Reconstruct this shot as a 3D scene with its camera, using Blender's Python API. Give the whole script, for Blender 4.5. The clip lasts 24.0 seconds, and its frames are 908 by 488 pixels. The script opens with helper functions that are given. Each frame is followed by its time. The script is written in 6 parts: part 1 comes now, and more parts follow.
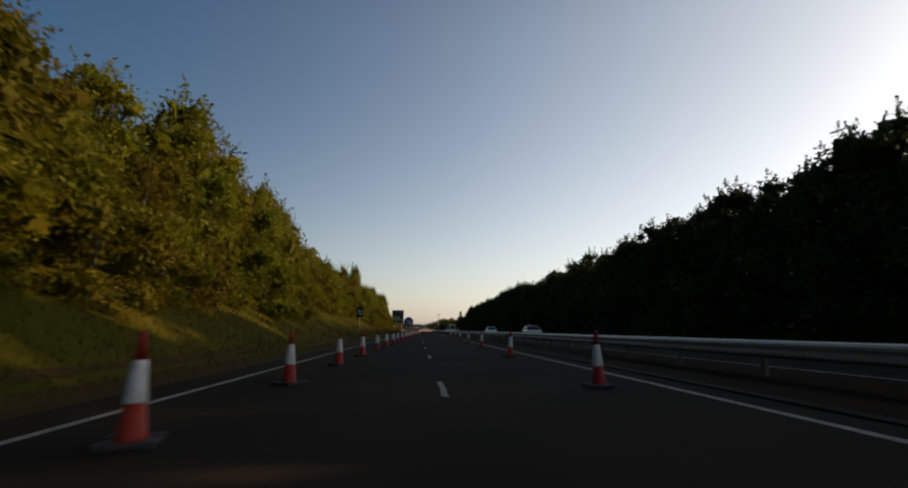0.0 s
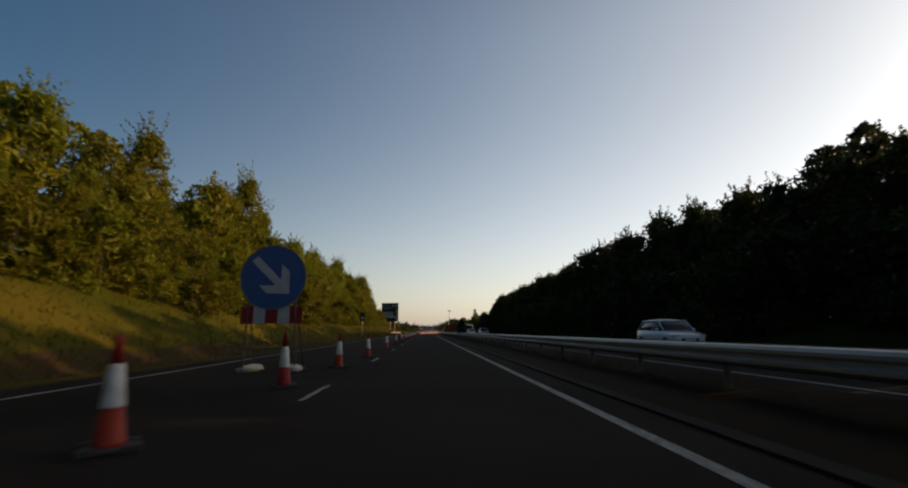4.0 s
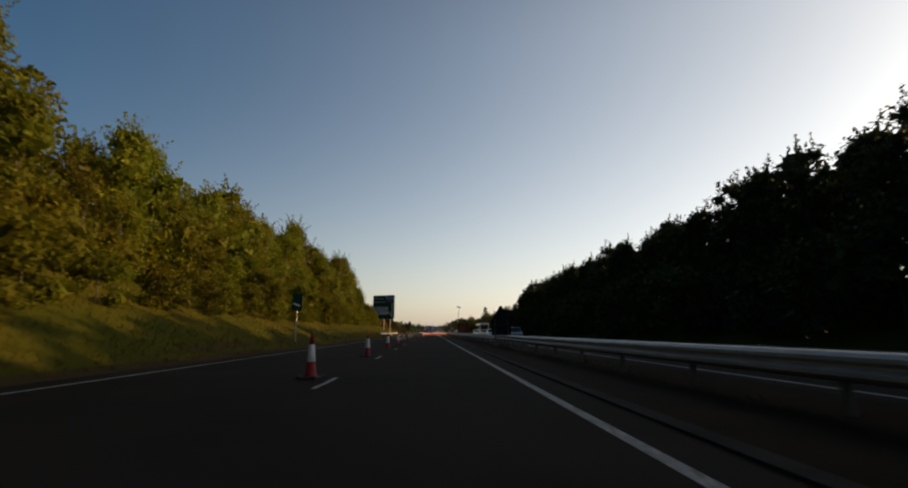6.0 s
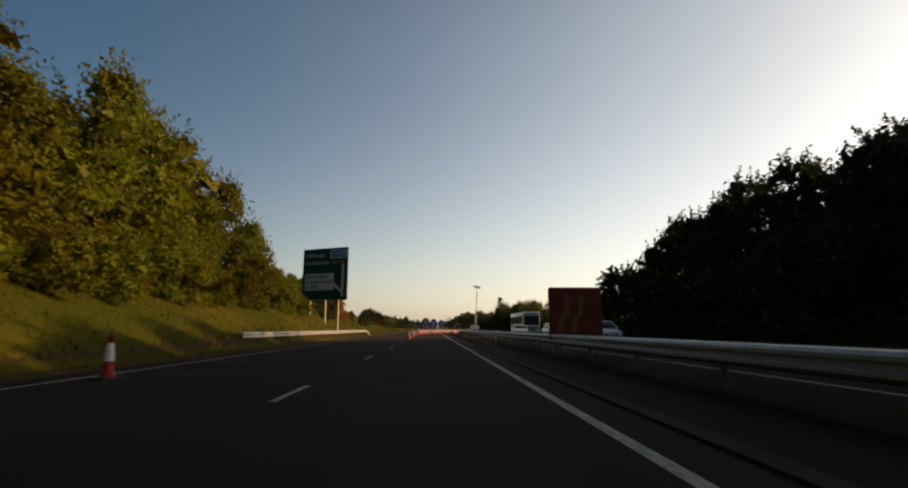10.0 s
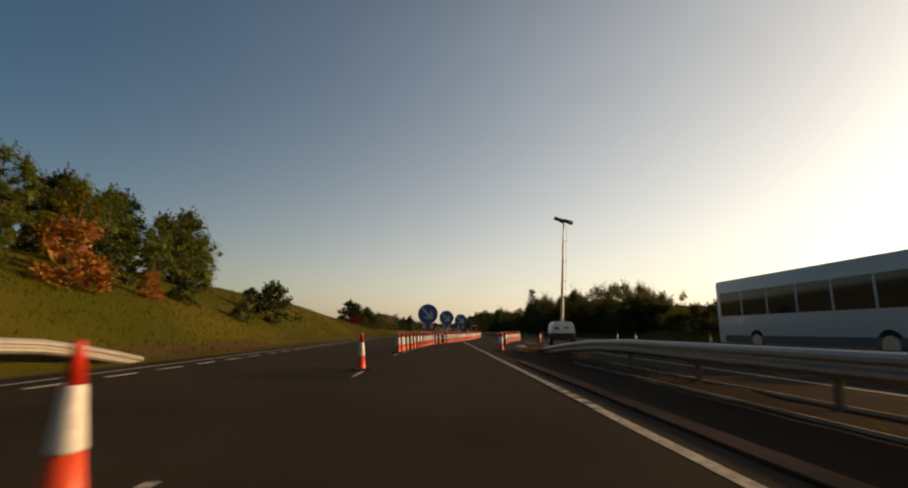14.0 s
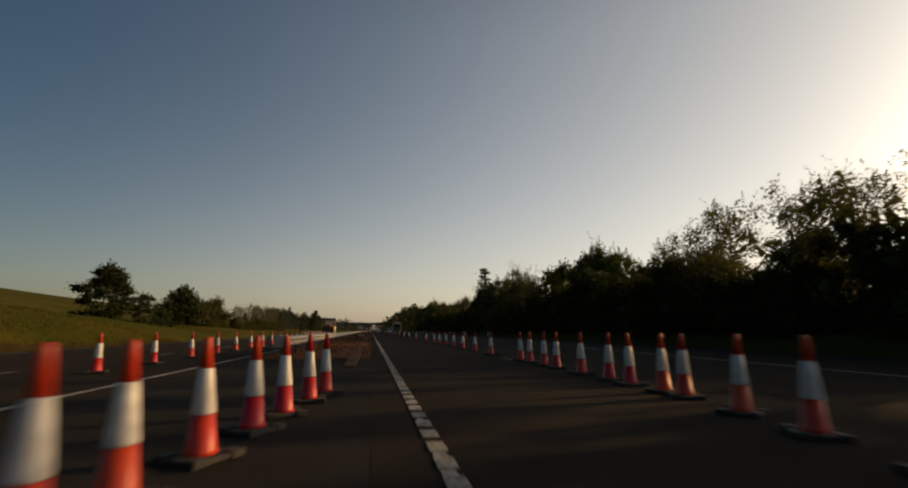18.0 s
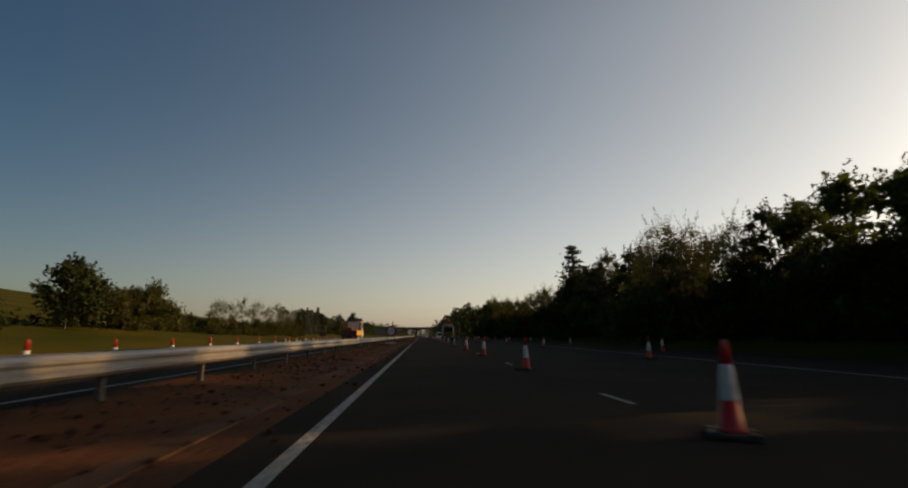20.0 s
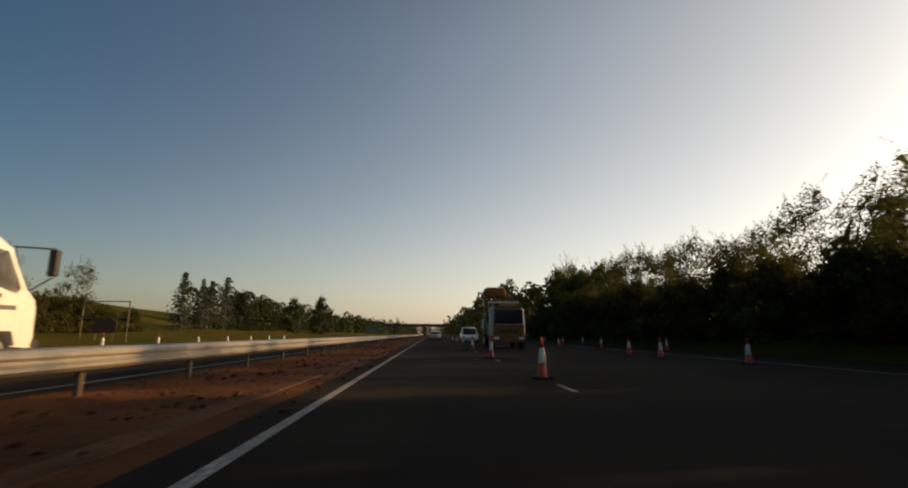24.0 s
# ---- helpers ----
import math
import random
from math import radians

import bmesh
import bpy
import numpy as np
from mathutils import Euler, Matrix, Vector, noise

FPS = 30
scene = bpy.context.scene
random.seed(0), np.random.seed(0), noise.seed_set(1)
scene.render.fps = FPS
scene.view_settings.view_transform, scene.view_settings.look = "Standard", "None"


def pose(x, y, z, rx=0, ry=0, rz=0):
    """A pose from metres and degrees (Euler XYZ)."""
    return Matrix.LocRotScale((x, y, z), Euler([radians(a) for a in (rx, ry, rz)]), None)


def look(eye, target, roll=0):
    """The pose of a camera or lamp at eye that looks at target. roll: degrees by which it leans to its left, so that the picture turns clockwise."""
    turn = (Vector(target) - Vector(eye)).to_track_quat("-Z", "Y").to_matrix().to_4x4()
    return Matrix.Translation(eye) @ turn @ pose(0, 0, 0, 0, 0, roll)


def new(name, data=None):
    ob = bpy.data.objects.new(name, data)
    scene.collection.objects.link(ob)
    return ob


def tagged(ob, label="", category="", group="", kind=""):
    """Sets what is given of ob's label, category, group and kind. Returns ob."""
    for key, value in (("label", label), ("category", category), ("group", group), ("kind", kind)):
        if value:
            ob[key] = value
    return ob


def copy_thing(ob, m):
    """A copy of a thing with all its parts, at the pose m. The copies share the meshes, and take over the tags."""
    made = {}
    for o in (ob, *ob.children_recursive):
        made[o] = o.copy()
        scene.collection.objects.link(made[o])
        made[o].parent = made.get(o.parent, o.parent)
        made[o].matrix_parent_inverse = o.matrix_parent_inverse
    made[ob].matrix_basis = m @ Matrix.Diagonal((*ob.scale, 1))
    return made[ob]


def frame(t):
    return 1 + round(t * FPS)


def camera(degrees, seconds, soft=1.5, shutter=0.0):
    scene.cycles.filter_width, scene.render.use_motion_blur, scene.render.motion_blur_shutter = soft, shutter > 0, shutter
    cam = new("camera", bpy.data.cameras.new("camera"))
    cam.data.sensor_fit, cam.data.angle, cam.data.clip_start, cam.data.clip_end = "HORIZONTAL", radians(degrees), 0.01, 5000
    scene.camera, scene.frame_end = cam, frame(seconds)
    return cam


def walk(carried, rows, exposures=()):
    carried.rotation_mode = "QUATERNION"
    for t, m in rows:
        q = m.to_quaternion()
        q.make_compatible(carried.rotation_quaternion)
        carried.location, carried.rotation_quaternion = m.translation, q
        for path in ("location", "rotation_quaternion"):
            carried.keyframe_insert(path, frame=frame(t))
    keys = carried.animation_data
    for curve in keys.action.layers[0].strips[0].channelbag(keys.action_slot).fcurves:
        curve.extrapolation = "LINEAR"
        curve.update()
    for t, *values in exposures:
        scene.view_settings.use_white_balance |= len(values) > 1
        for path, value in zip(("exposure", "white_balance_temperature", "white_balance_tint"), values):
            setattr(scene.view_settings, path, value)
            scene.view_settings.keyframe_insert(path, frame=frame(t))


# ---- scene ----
# ---------------------------------------------------------------- camera
# seconds, across, along the road, tilt above level, lean, turn to the left
cam = camera(86.64, 24.0, soft=2.0, shutter=0.2)
EYE = 0.940
PATH = [
    (0, -4.132, -9.09, 10.08, 0.02, -4.21),
    (0.5, -3.923, 0.13, 10.07, -0.10, -4.11),
    (1, -3.606, 9.51, 10.11, 0.16, -4.45),
    (1.5, -3.338, 18.91, 10.05, 0.57, -4.49),
    (2, -2.956, 28.01, 9.70, 0.61, -4.08),
    (2.5, -2.567, 36.85, 9.61, 0.86, -3.41),
    (4.5, -1.944, 71.75, 10.39, 0.07, -3.11),
    (5, -1.902, 80.46, 10.27, -0.01, -2.94),
    (5.5, -1.839, 89.04, 10.01, 0.11, -2.87),
    (6, -1.743, 97.48, 10.34, 0.15, -2.60),
    (6.5, -1.713, 105.85, 10.23, 0.15, -2.50),
    (7, -1.706, 114.32, 10.18, 0.21, -2.32),
    (7.5, -1.756, 122.68, 10.26, 0.13, -2.29),
    (8, -1.782, 130.99, 10.23, -0.04, -2.37),
    (8.5, -1.775, 138.96, 10.01, -0.05, -2.47),
    (9, -1.716, 146.79, 10.06, -0.22, -2.43),
    (9.5, -1.682, 154.69, 10.25, -0.24, -2.51),
    (10, -1.640, 162.55, 9.96, 0.19, -2.54),
    (10.5, -1.550, 170.11, 10.34, -0.05, -2.63),
    (12.5, -1.582, 199.55, 10.32, -0.27, -1.41),
    (13, -1.587, 207.27, 10.18, -0.07, -1.22),
    (13.5, -1.815, 214.54, 10.39, 0.18, -1.38),
    (14, -1.919, 221.73, 10.21, -0.08, -1.50),
    (14.5, -1.871, 228.60, 10.30, -0.18, -2.39),
    (15, -1.507, 235.27, 10.27, -0.82, -4.21),
    (15.5, -1.078, 242.42, 10.21, -0.56, -6.51),
    (16, -0.223, 250.22, 9.61, -0.25, -9.29),
    (16.5, 1.209, 258.34, 9.96, -0.19, -10.89),
    (17, 2.496, 266.64, 10.49, -0.87, -11.15),
    (17.5, 3.450, 275.18, 10.01, 0.23, -11.07),
    (18, 4.376, 283.88, 10.16, 0.06, -9.65),
    (18.5, 4.966, 292.71, 10.30, 0.16, -7.65),
    (20.5, 6.154, 328.53, 10.85, 0.04, -3.27),
    (21, 6.244, 337.69, 10.88, -0.15, -2.93),
    (21.5, 6.222, 346.89, 10.79, -0.35, -2.68),
    (22, 6.294, 355.97, 10.69, -0.04, -2.65),
    (22.5, 6.487, 364.68, 10.73, -0.65, -2.66),
    (23, 6.395, 373.22, 10.94, 0.16, -2.82),
    (23.5, 6.446, 381.57, 10.38, -0.06, -2.84),
    (24, 6.460, 389.92, 10.62, -0.36, -2.64),
]
walk(cam, [(t, pose(x, y, EYE, 90 + tilt, lean, turn)) for t, x, y, tilt, lean, turn in PATH],
     exposures=[(0, 0.03, 6850, 9), (5, 0.06, 7100, 9), (10.5, 0.15, 7700, 9), (13, 0.15, 8300, 10), (16, -0.45, 8200, 10), (18.5, -0.45, 7800, 9), (21, -0.3, 7500, 9), (22, -0.07, 7700, 9), (24, 0.0, 7800, 9)])

# ---------------------------------------------------------------- light
SUN_RIGHT, SUN_UP = 79.0, 16.2      # degrees to the right of the road, above the horizon
world = bpy.data.worlds.new("evening_sky")
scene.world = world
world.use_nodes = True
wn = world.node_tree.nodes
sky = wn.new("ShaderNodeTexSky")
sky.sky_type = "NISHITA"
sky.sun_disc = False
sky.sun_elevation = radians(SUN_UP)
sky.sun_rotation = radians(SUN_RIGHT)
sky.air_density, sky.dust_density, sky.ozone_density = 1.0, 2.0, 2.0
wl = world.node_tree.links
rich = wn.new("ShaderNodeHueSaturation")
wl.new(sky.outputs["Color"], rich.inputs["Color"])
wl.new(rich.outputs["Color"], wn["Background"].inputs["Color"])
# the hazy air scatters more light on the sun's side of the sky
wc = wn.new("ShaderNodeTexCoord")
toward = wn.new("ShaderNodeVectorMath")
toward.operation = "DOT_PRODUCT"
wl.new(wc.outputs["Generated"], toward.inputs[0])
toward.inputs[1].default_value = (math.sin(radians(SUN_RIGHT)), math.cos(radians(SUN_RIGHT)), 0.0)
side = wn.new("ShaderNodeMapRange")
side.interpolation_type = "SMOOTHSTEP"
side.inputs["From Min"].default_value, side.inputs["From Max"].default_value = -0.76, 0.54
side.inputs["To Min"].default_value, side.inputs["To Max"].default_value = 0.073, 0.166
wl.new(toward.outputs["Value"], side.inputs["Value"])
# the clear evening sky deepens towards the zenith
wx = wn.new("ShaderNodeSeparateXYZ")
wl.new(wc.outputs["Generated"], wx.inputs["Vector"])
deep = wn.new("ShaderNodeMapRange")
deep.interpolation_type = "SMOOTHSTEP"
deep.inputs["From Min"].default_value, deep.inputs["From Max"].default_value = 0.52, 0.95
deep.inputs["To Min"].default_value, deep.inputs["To Max"].default_value = 1.0, 0.25
wl.new(wx.outputs["Z"], deep.inputs["Value"])
dim = wn.new("ShaderNodeMath")
dim.operation = "MULTIPLY"
wl.new(side.outputs["Result"], dim.inputs[0])
wl.new(deep.outputs["Result"], dim.inputs[1])
wl.new(dim.outputs[0], wn["Background"].inputs["Strength"])
# deep clear blue away from the sun, whitened by the haze towards it
clear = wn.new("ShaderNodeMapRange")
clear.inputs["From Min"].default_value, clear.inputs["From Max"].default_value = -0.8, 0.7
clear.inputs["To Min"].default_value, clear.inputs["To Max"].default_value = 1.45, 0.55
wl.new(toward.outputs["Value"], clear.inputs["Value"])
wl.new(clear.outputs["Result"], rich.inputs["Saturation"])
# pale evening haze low over the horizon
low = wn.new("ShaderNodeMapRange")
low.inputs["From Min"].default_value, low.inputs["From Max"].default_value = 0.0, 0.75
low.inputs["To Min"].default_value, low.inputs["To Max"].default_value = 1.0, 0.0
wl.new(wx.outputs["Z"], low.inputs["Value"])
steep = wn.new("ShaderNodeMath")
steep.operation = "POWER"
wl.new(low.outputs["Result"], steep.inputs[0])
steep.inputs[1].default_value = 3.5
haze = wn.new("ShaderNodeBackground")
haze.inputs["Color"].default_value = (0.40, 0.335, 0.315, 1)
veil = wn.new("ShaderNodeMapRange")
veil.interpolation_type = "SMOOTHSTEP"
veil.inputs["From Min"].default_value, veil.inputs["From Max"].default_value = -0.76, 0.49
veil.inputs["To Min"].default_value, veil.inputs["To Max"].default_value = 0.1, 1.0
wl.new(toward.outputs["Value"], veil.inputs["Value"])
thick_air = wn.new("ShaderNodeMath")
thick_air.operation = "MULTIPLY"
wl.new(steep.outputs[0], thick_air.inputs[0])
wl.new(veil.outputs["Result"], thick_air.inputs[1])
wl.new(thick_air.outputs[0], haze.inputs["Strength"])
both = wn.new("ShaderNodeAddShader")
wl.new(wn["Background"].outputs[0], both.inputs[0])
wl.new(haze.outputs[0], both.inputs[1])
wl.new(both.outputs[0], wn["World Output"].inputs["Surface"])

sun_data = bpy.data.lights.new("sun", "SUN")
sun_data.energy, sun_data.angle, sun_data.color = 5.0, radians(0.6), (1.0, 0.64, 0.30)
sun = new("sun", sun_data)
a, e = radians(SUN_RIGHT), radians(SUN_UP)
sun.matrix_world = look((0, 0, 60), (-math.sin(a) * math.cos(e) * 50, -math.cos(a) * math.cos(e) * 50, 60 - math.sin(e) * 50))

# ---------------------------------------------------------------- materials
def mat(name, color, rough=0.6, metal=0.0, grain=None, stain=None, bump=0.0, bump_scale=40.0, spread=0.0, island=0.0, coat=0.0, transl=0.0, spec=None):
    """Plain procedural surface: grain and stain are (scale, strength, colour); spread varies it object by object, island piece by piece."""
    m = bpy.data.materials.new(name)
    m.use_nodes = True
    nt = m.node_tree
    nd, ln = nt.nodes, nt.links
    bs = nd["Principled BSDF"]
    bs.inputs["Roughness"].default_value = rough
    bs.inputs["Metallic"].default_value = metal
    if spec is not None:
        bs.inputs["Specular IOR Level"].default_value = spec
    if coat:
        bs.inputs["Coat Weight"].default_value = coat
        bs.inputs["Coat Roughness"].default_value = 0.08
    rgb = nd.new("ShaderNodeRGB")
    rgb.outputs[0].default_value = (*color, 1)
    out = rgb.outputs[0]
    tc = nd.new("ShaderNodeTexCoord")
    geo = nd.new("ShaderNodeNewGeometry")
    for layer in (grain, stain):
        if not layer:
            continue
        scale, strength, col = layer
        nz = nd.new("ShaderNodeTexNoise")
        nz.inputs["Scale"].default_value = scale
        nz.inputs["Detail"].default_value = 6
        ln.new(geo.outputs["Position"], nz.inputs["Vector"])
        rp = nd.new("ShaderNodeMapRange")
        rp.inputs["From Min"].default_value, rp.inputs["From Max"].default_value = 0.38, 0.66
        rp.inputs["To Max"].default_value = strength
        ln.new(nz.outputs["Fac"], rp.inputs["Value"])
        mx = nd.new("ShaderNodeMix")
        mx.data_type = "RGBA"
        ln.new(rp.outputs["Result"], mx.inputs["Factor"])
        ln.new(out, mx.inputs[6])
        mx.inputs[7].default_value = (*col, 1)
        out = mx.outputs[2]
    for amount, kind in ((spread, "object"), (island, "piece")):
        if not amount:
            continue
        if kind == "object":
            r = nd.new("ShaderNodeObjectInfo").outputs["Random"]
        else:
            r = geo.outputs["Random Per Island"]
        mr = nd.new("ShaderNodeMapRange")
        mr.inputs["To Min"].default_value, mr.inputs["To Max"].default_value = 1 - amount, 1 + amount
        ln.new(r, mr.inputs["Value"])
        hs = nd.new("ShaderNodeHueSaturation")
        ln.new(mr.outputs["Result"], hs.inputs["Value"])
        hr = nd.new("ShaderNodeMapRange")
        hr.inputs["To Min"].default_value, hr.inputs["To Max"].default_value = 0.5 - amount * 0.08, 0.5 + amount * 0.06
        ln.new(r, hr.inputs["Value"])
        ln.new(hr.outputs["Result"], hs.inputs["Hue"])
        ln.new(out, hs.inputs["Color"])
        out = hs.outputs["Color"]
    ln.new(out, bs.inputs["Base Color"])
    if bump:
        nb = nd.new("ShaderNodeTexNoise")
        nb.inputs["Scale"].default_value = bump_scale
        nb.inputs["Detail"].default_value = 5
        ln.new(geo.outputs["Position"], nb.inputs["Vector"])
        bp = nd.new("ShaderNodeBump")
        bp.inputs["Strength"].default_value = bump
        bp.inputs["Distance"].default_value = 0.02
        ln.new(nb.outputs["Fac"], bp.inputs["Height"])
        ln.new(bp.outputs["Normal"], bs.inputs["Normal"])
    if transl:
        tr = nd.new("ShaderNodeBsdfTranslucent")
        ln.new(out, tr.inputs["Color"])
        ms = nd.new("ShaderNodeMixShader")
        ms.inputs["Fac"].default_value = transl
        ln.new(bs.outputs[0], ms.inputs[1])
        ln.new(tr.outputs[0], ms.inputs[2])
        ln.new(ms.outputs[0], nd["Material Output"].inputs["Surface"])
    return m


def glass_mat(name, tint=(0.02, 0.025, 0.03)):
    m = mat(name, tint, rough=0.05, spec=0.6)
    return m


M_ASPHALT = mat("asphalt", (0.027, 0.022, 0.018), 0.95, spec=0.04, grain=(60, 0.5, (0.046, 0.037, 0.030)), stain=(0.35, 0.6, (0.015, 0.0135, 0.012)), bump=0.7, bump_scale=90)
M_ASPHALT_NEW = mat("asphalt_crossover", (0.022, 0.020, 0.019), 0.95, spec=0.05, grain=(50, 0.5, (0.045, 0.042, 0.039)), stain=(0.6, 0.7, (0.018, 0.017, 0.016)), bump=0.7, bump_scale=80)
M_PAINT = mat("road_paint", (0.42, 0.41, 0.39), 0.8, spec=0.15, grain=(14, 0.95, (0.07, 0.066, 0.06)), stain=(1.6, 0.7, (0.20, 0.19, 0.175)), bump=0.3)
M_PAINT_WORN = mat("road_paint_worn", (0.13, 0.125, 0.115), 0.85, spec=0.1, grain=(16, 0.95, (0.03, 0.028, 0.026)), stain=(1.1, 0.9, (0.04, 0.038, 0.035)), bump=0.3)
M_SOIL = mat("reserve_soil", (0.092, 0.041, 0.022), 0.95, spec=0.04, grain=(14, 0.8, (0.040, 0.022, 0.013)), stain=(0.6, 0.8, (0.140, 0.056, 0.025)), bump=1.0, bump_scale=12)
M_CLOD = mat("soil_clod", (0.075, 0.036, 0.021), 0.95, spec=0.04, island=0.5, grain=(30, 0.6, (0.03, 0.018, 0.012)))
# reserve soil darkened so that its colour carries the shade of this stretch
M_RESERVE = mat("reserve_shaded_soil", (0.022, 0.015, 0.010), 0.95, spec=0.02, grain=(14, 0.8, (0.016, 0.014, 0.009)), stain=(0.8, 0.7, (0.030, 0.019, 0.012)), bump=0.5, bump_scale=12)
M_CONCRETE = mat("concrete", (0.07, 0.06, 0.05), 0.95, spec=0.1, grain=(30, 0.5, (0.07, 0.062, 0.054)), stain=(1.2, 0.7, (0.05, 0.045, 0.04)), bump=0.4)
M_KERB = mat("dirty_shaded_kerb", (0.032, 0.028, 0.024), 0.95, spec=0.04, grain=(30, 0.6, (0.045, 0.04, 0.034)), stain=(1.2, 0.7, (0.018, 0.016, 0.014)), bump=0.4)
M_SHOULDER = mat("bare_shoulder", (0.060, 0.034, 0.016), 0.95, spec=0.04, grain=(16, 0.7, (0.032, 0.022, 0.012)), stain=(0.5, 0.7, (0.050, 0.044, 0.012)), bump=0.8, bump_scale=14)
M_SUN_SLIT = mat("pale_sun_slit", (0.42, 0.38, 0.32), 0.9, spec=0.1, grain=(20, 0.6, (0.28, 0.24, 0.19)), stain=(0.9, 0.7, (0.16, 0.13, 0.10)), bump=0.3)
M_DRAIN = mat("sandy_drain", (0.16, 0.080, 0.048), 0.95, spec=0.05, grain=(20, 0.6, (0.08, 0.05, 0.03)), stain=(0.7, 0.8, (0.045, 0.028, 0.018)), bump=0.5)
M_GRASS = mat("grass", (0.047, 0.050, 0.006), 0.95, spec=0.03, grain=(9, 0.5, (0.024, 0.030, 0.004)), stain=(0.13, 0.7, (0.088, 0.068, 0.010)), bump=0.5, bump_scale=7)
M_BLADE = mat("grass_blade", (0.050, 0.050, 0.007), 0.9, spec=0.05, island=0.25, transl=0.5, stain=(0.16, 0.75, (0.105, 0.075, 0.012)))
M_STEEL = mat("galvanised_steel", (0.42, 0.40, 0.37), 0.5, metal=0.75, grain=(8, 0.5, (0.30, 0.28, 0.25)), stain=(1.5, 0.5, (0.33, 0.27, 0.21)), bump=0.1)
M_POST = mat("weathered_post", (0.13, 0.105, 0.08), 0.75, metal=0.3, grain=(12, 0.6, (0.11, 0.09, 0.075)), spread=0.2)
M_TIMBER = mat("sign_post_timber", (0.36, 0.27, 0.18), 0.8, grain=(18, 0.5, (0.25, 0.18, 0.12)))
M_BARK = mat("bark", (0.075, 0.058, 0.042), 0.95, grain=(12, 0.7, (0.12, 0.1, 0.08)), bump=1.0, bump_scale=18)
M_BIRCH = mat("pale_bark", (0.22, 0.19, 0.155), 0.9, grain=(9, 0.7, (0.08, 0.065, 0.05)), bump=0.6)
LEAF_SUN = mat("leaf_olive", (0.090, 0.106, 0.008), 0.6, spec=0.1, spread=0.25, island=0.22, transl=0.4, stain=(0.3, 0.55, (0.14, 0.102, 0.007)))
LEAF_GREEN = mat("leaf_fresh_green", (0.066, 0.088, 0.014), 0.6, spec=0.12, spread=0.22, island=0.25, transl=0.35)
# deep leaf tone is darkened to carry the shade of the far bank
LEAF_DEEP = mat("leaf_deep_shaded_green", (0.030, 0.040, 0.009), 0.6, spec=0.15, spread=0.25, island=0.4, transl=0.2)
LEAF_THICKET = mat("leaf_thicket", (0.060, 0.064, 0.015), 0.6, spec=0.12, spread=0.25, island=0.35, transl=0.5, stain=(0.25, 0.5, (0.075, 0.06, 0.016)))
LEAF_PINE = mat("leaf_conifer", (0.022, 0.035, 0.015), 0.6, spread=0.2, island=0.35, transl=0.1)
LEAF_RUST = mat("leaf_rust", (0.24, 0.10, 0.004), 0.6, spread=0.15, island=0.4, transl=0.3)
LEAF_PALE = mat("leaf_pale", (0.075, 0.075, 0.022), 0.6, spread=0.25, island=0.4, transl=0.4)
M_RUBBER = mat("black_rubber", (0.02, 0.02, 0.02), 0.85, grain=(20, 0.5, (0.05, 0.045, 0.04)))
M_CONE_RED = mat("cone_red", (0.52, 0.028, 0.010), 0.45, grain=(10, 0.4, (0.34, 0.022, 0.011)), spread=0.12)
# the same cone red, darkened to hold the shade of the cutting
M_CONE_DARK = mat("cone_shaded_red", (0.27, 0.022, 0.014), 0.55, spec=0.2, grain=(10, 0.5, (0.18, 0.02, 0.015)), spread=0.15)
M_SLEEVE = mat("cone_sleeve", (0.60, 0.59, 0.57), 0.4, grain=(9, 0.6, (0.36, 0.34, 0.31)), spread=0.1)
M_GREEN = mat("sign_green", (0.004, 0.034, 0.020), 0.6, spec=0.15, grain=(3, 0.4, (0.006, 0.028, 0.018)))
M_WHITE = mat("sign_white", (0.68, 0.68, 0.66), 0.5, grain=(4, 0.3, (0.55, 0.55, 0.52)))
M_BLACK = mat("sign_black", (0.010, 0.010, 0.011), 0.8, spec=0.1)
M_BLUE = mat("sign_blue", (0.012, 0.065, 0.22), 0.45, grain=(3, 0.35, (0.012, 0.05, 0.16)))
# sign white and red lowered: the shade on the sign faces is in these colours
M_WHITE_SHADED = mat("sign_white_shaded", (0.36, 0.38, 0.40), 0.6, spec=0.2, grain=(4, 0.4, (0.27, 0.28, 0.29)))
M_RED_SHADED = mat("sign_red_shaded", (0.20, 0.016, 0.014), 0.6, spec=0.2, grain=(4, 0.4, (0.14, 0.014, 0.012)))
M_FADED_RED = mat("faded_red_board", (0.15, 0.020, 0.014), 0.6, spec=0.2, grain=(5, 0.5, (0.10, 0.018, 0.012)), stain=(0.9, 0.6, (0.13, 0.045, 0.016)))
# faded ochre, darkened further for the shade on the lorry's front
M_OCHRE = mat("faded_shaded_ochre", (0.20, 0.095, 0.022), 0.6, spec=0.2, grain=(5, 0.6, (0.13, 0.05, 0.016)))
M_YELLOW = mat("sign_yellow", (0.62, 0.36, 0.02), 0.5, grain=(4, 0.4, (0.5, 0.27, 0.02)))
M_RED = mat("sign_red", (0.36, 0.025, 0.02), 0.5, grain=(4, 0.4, (0.28, 0.02, 0.018)))
M_FRAME = mat("dull_steel_frame", (0.085, 0.08, 0.075), 0.7, metal=0.3, grain=(10, 0.5, (0.05, 0.042, 0.036)))
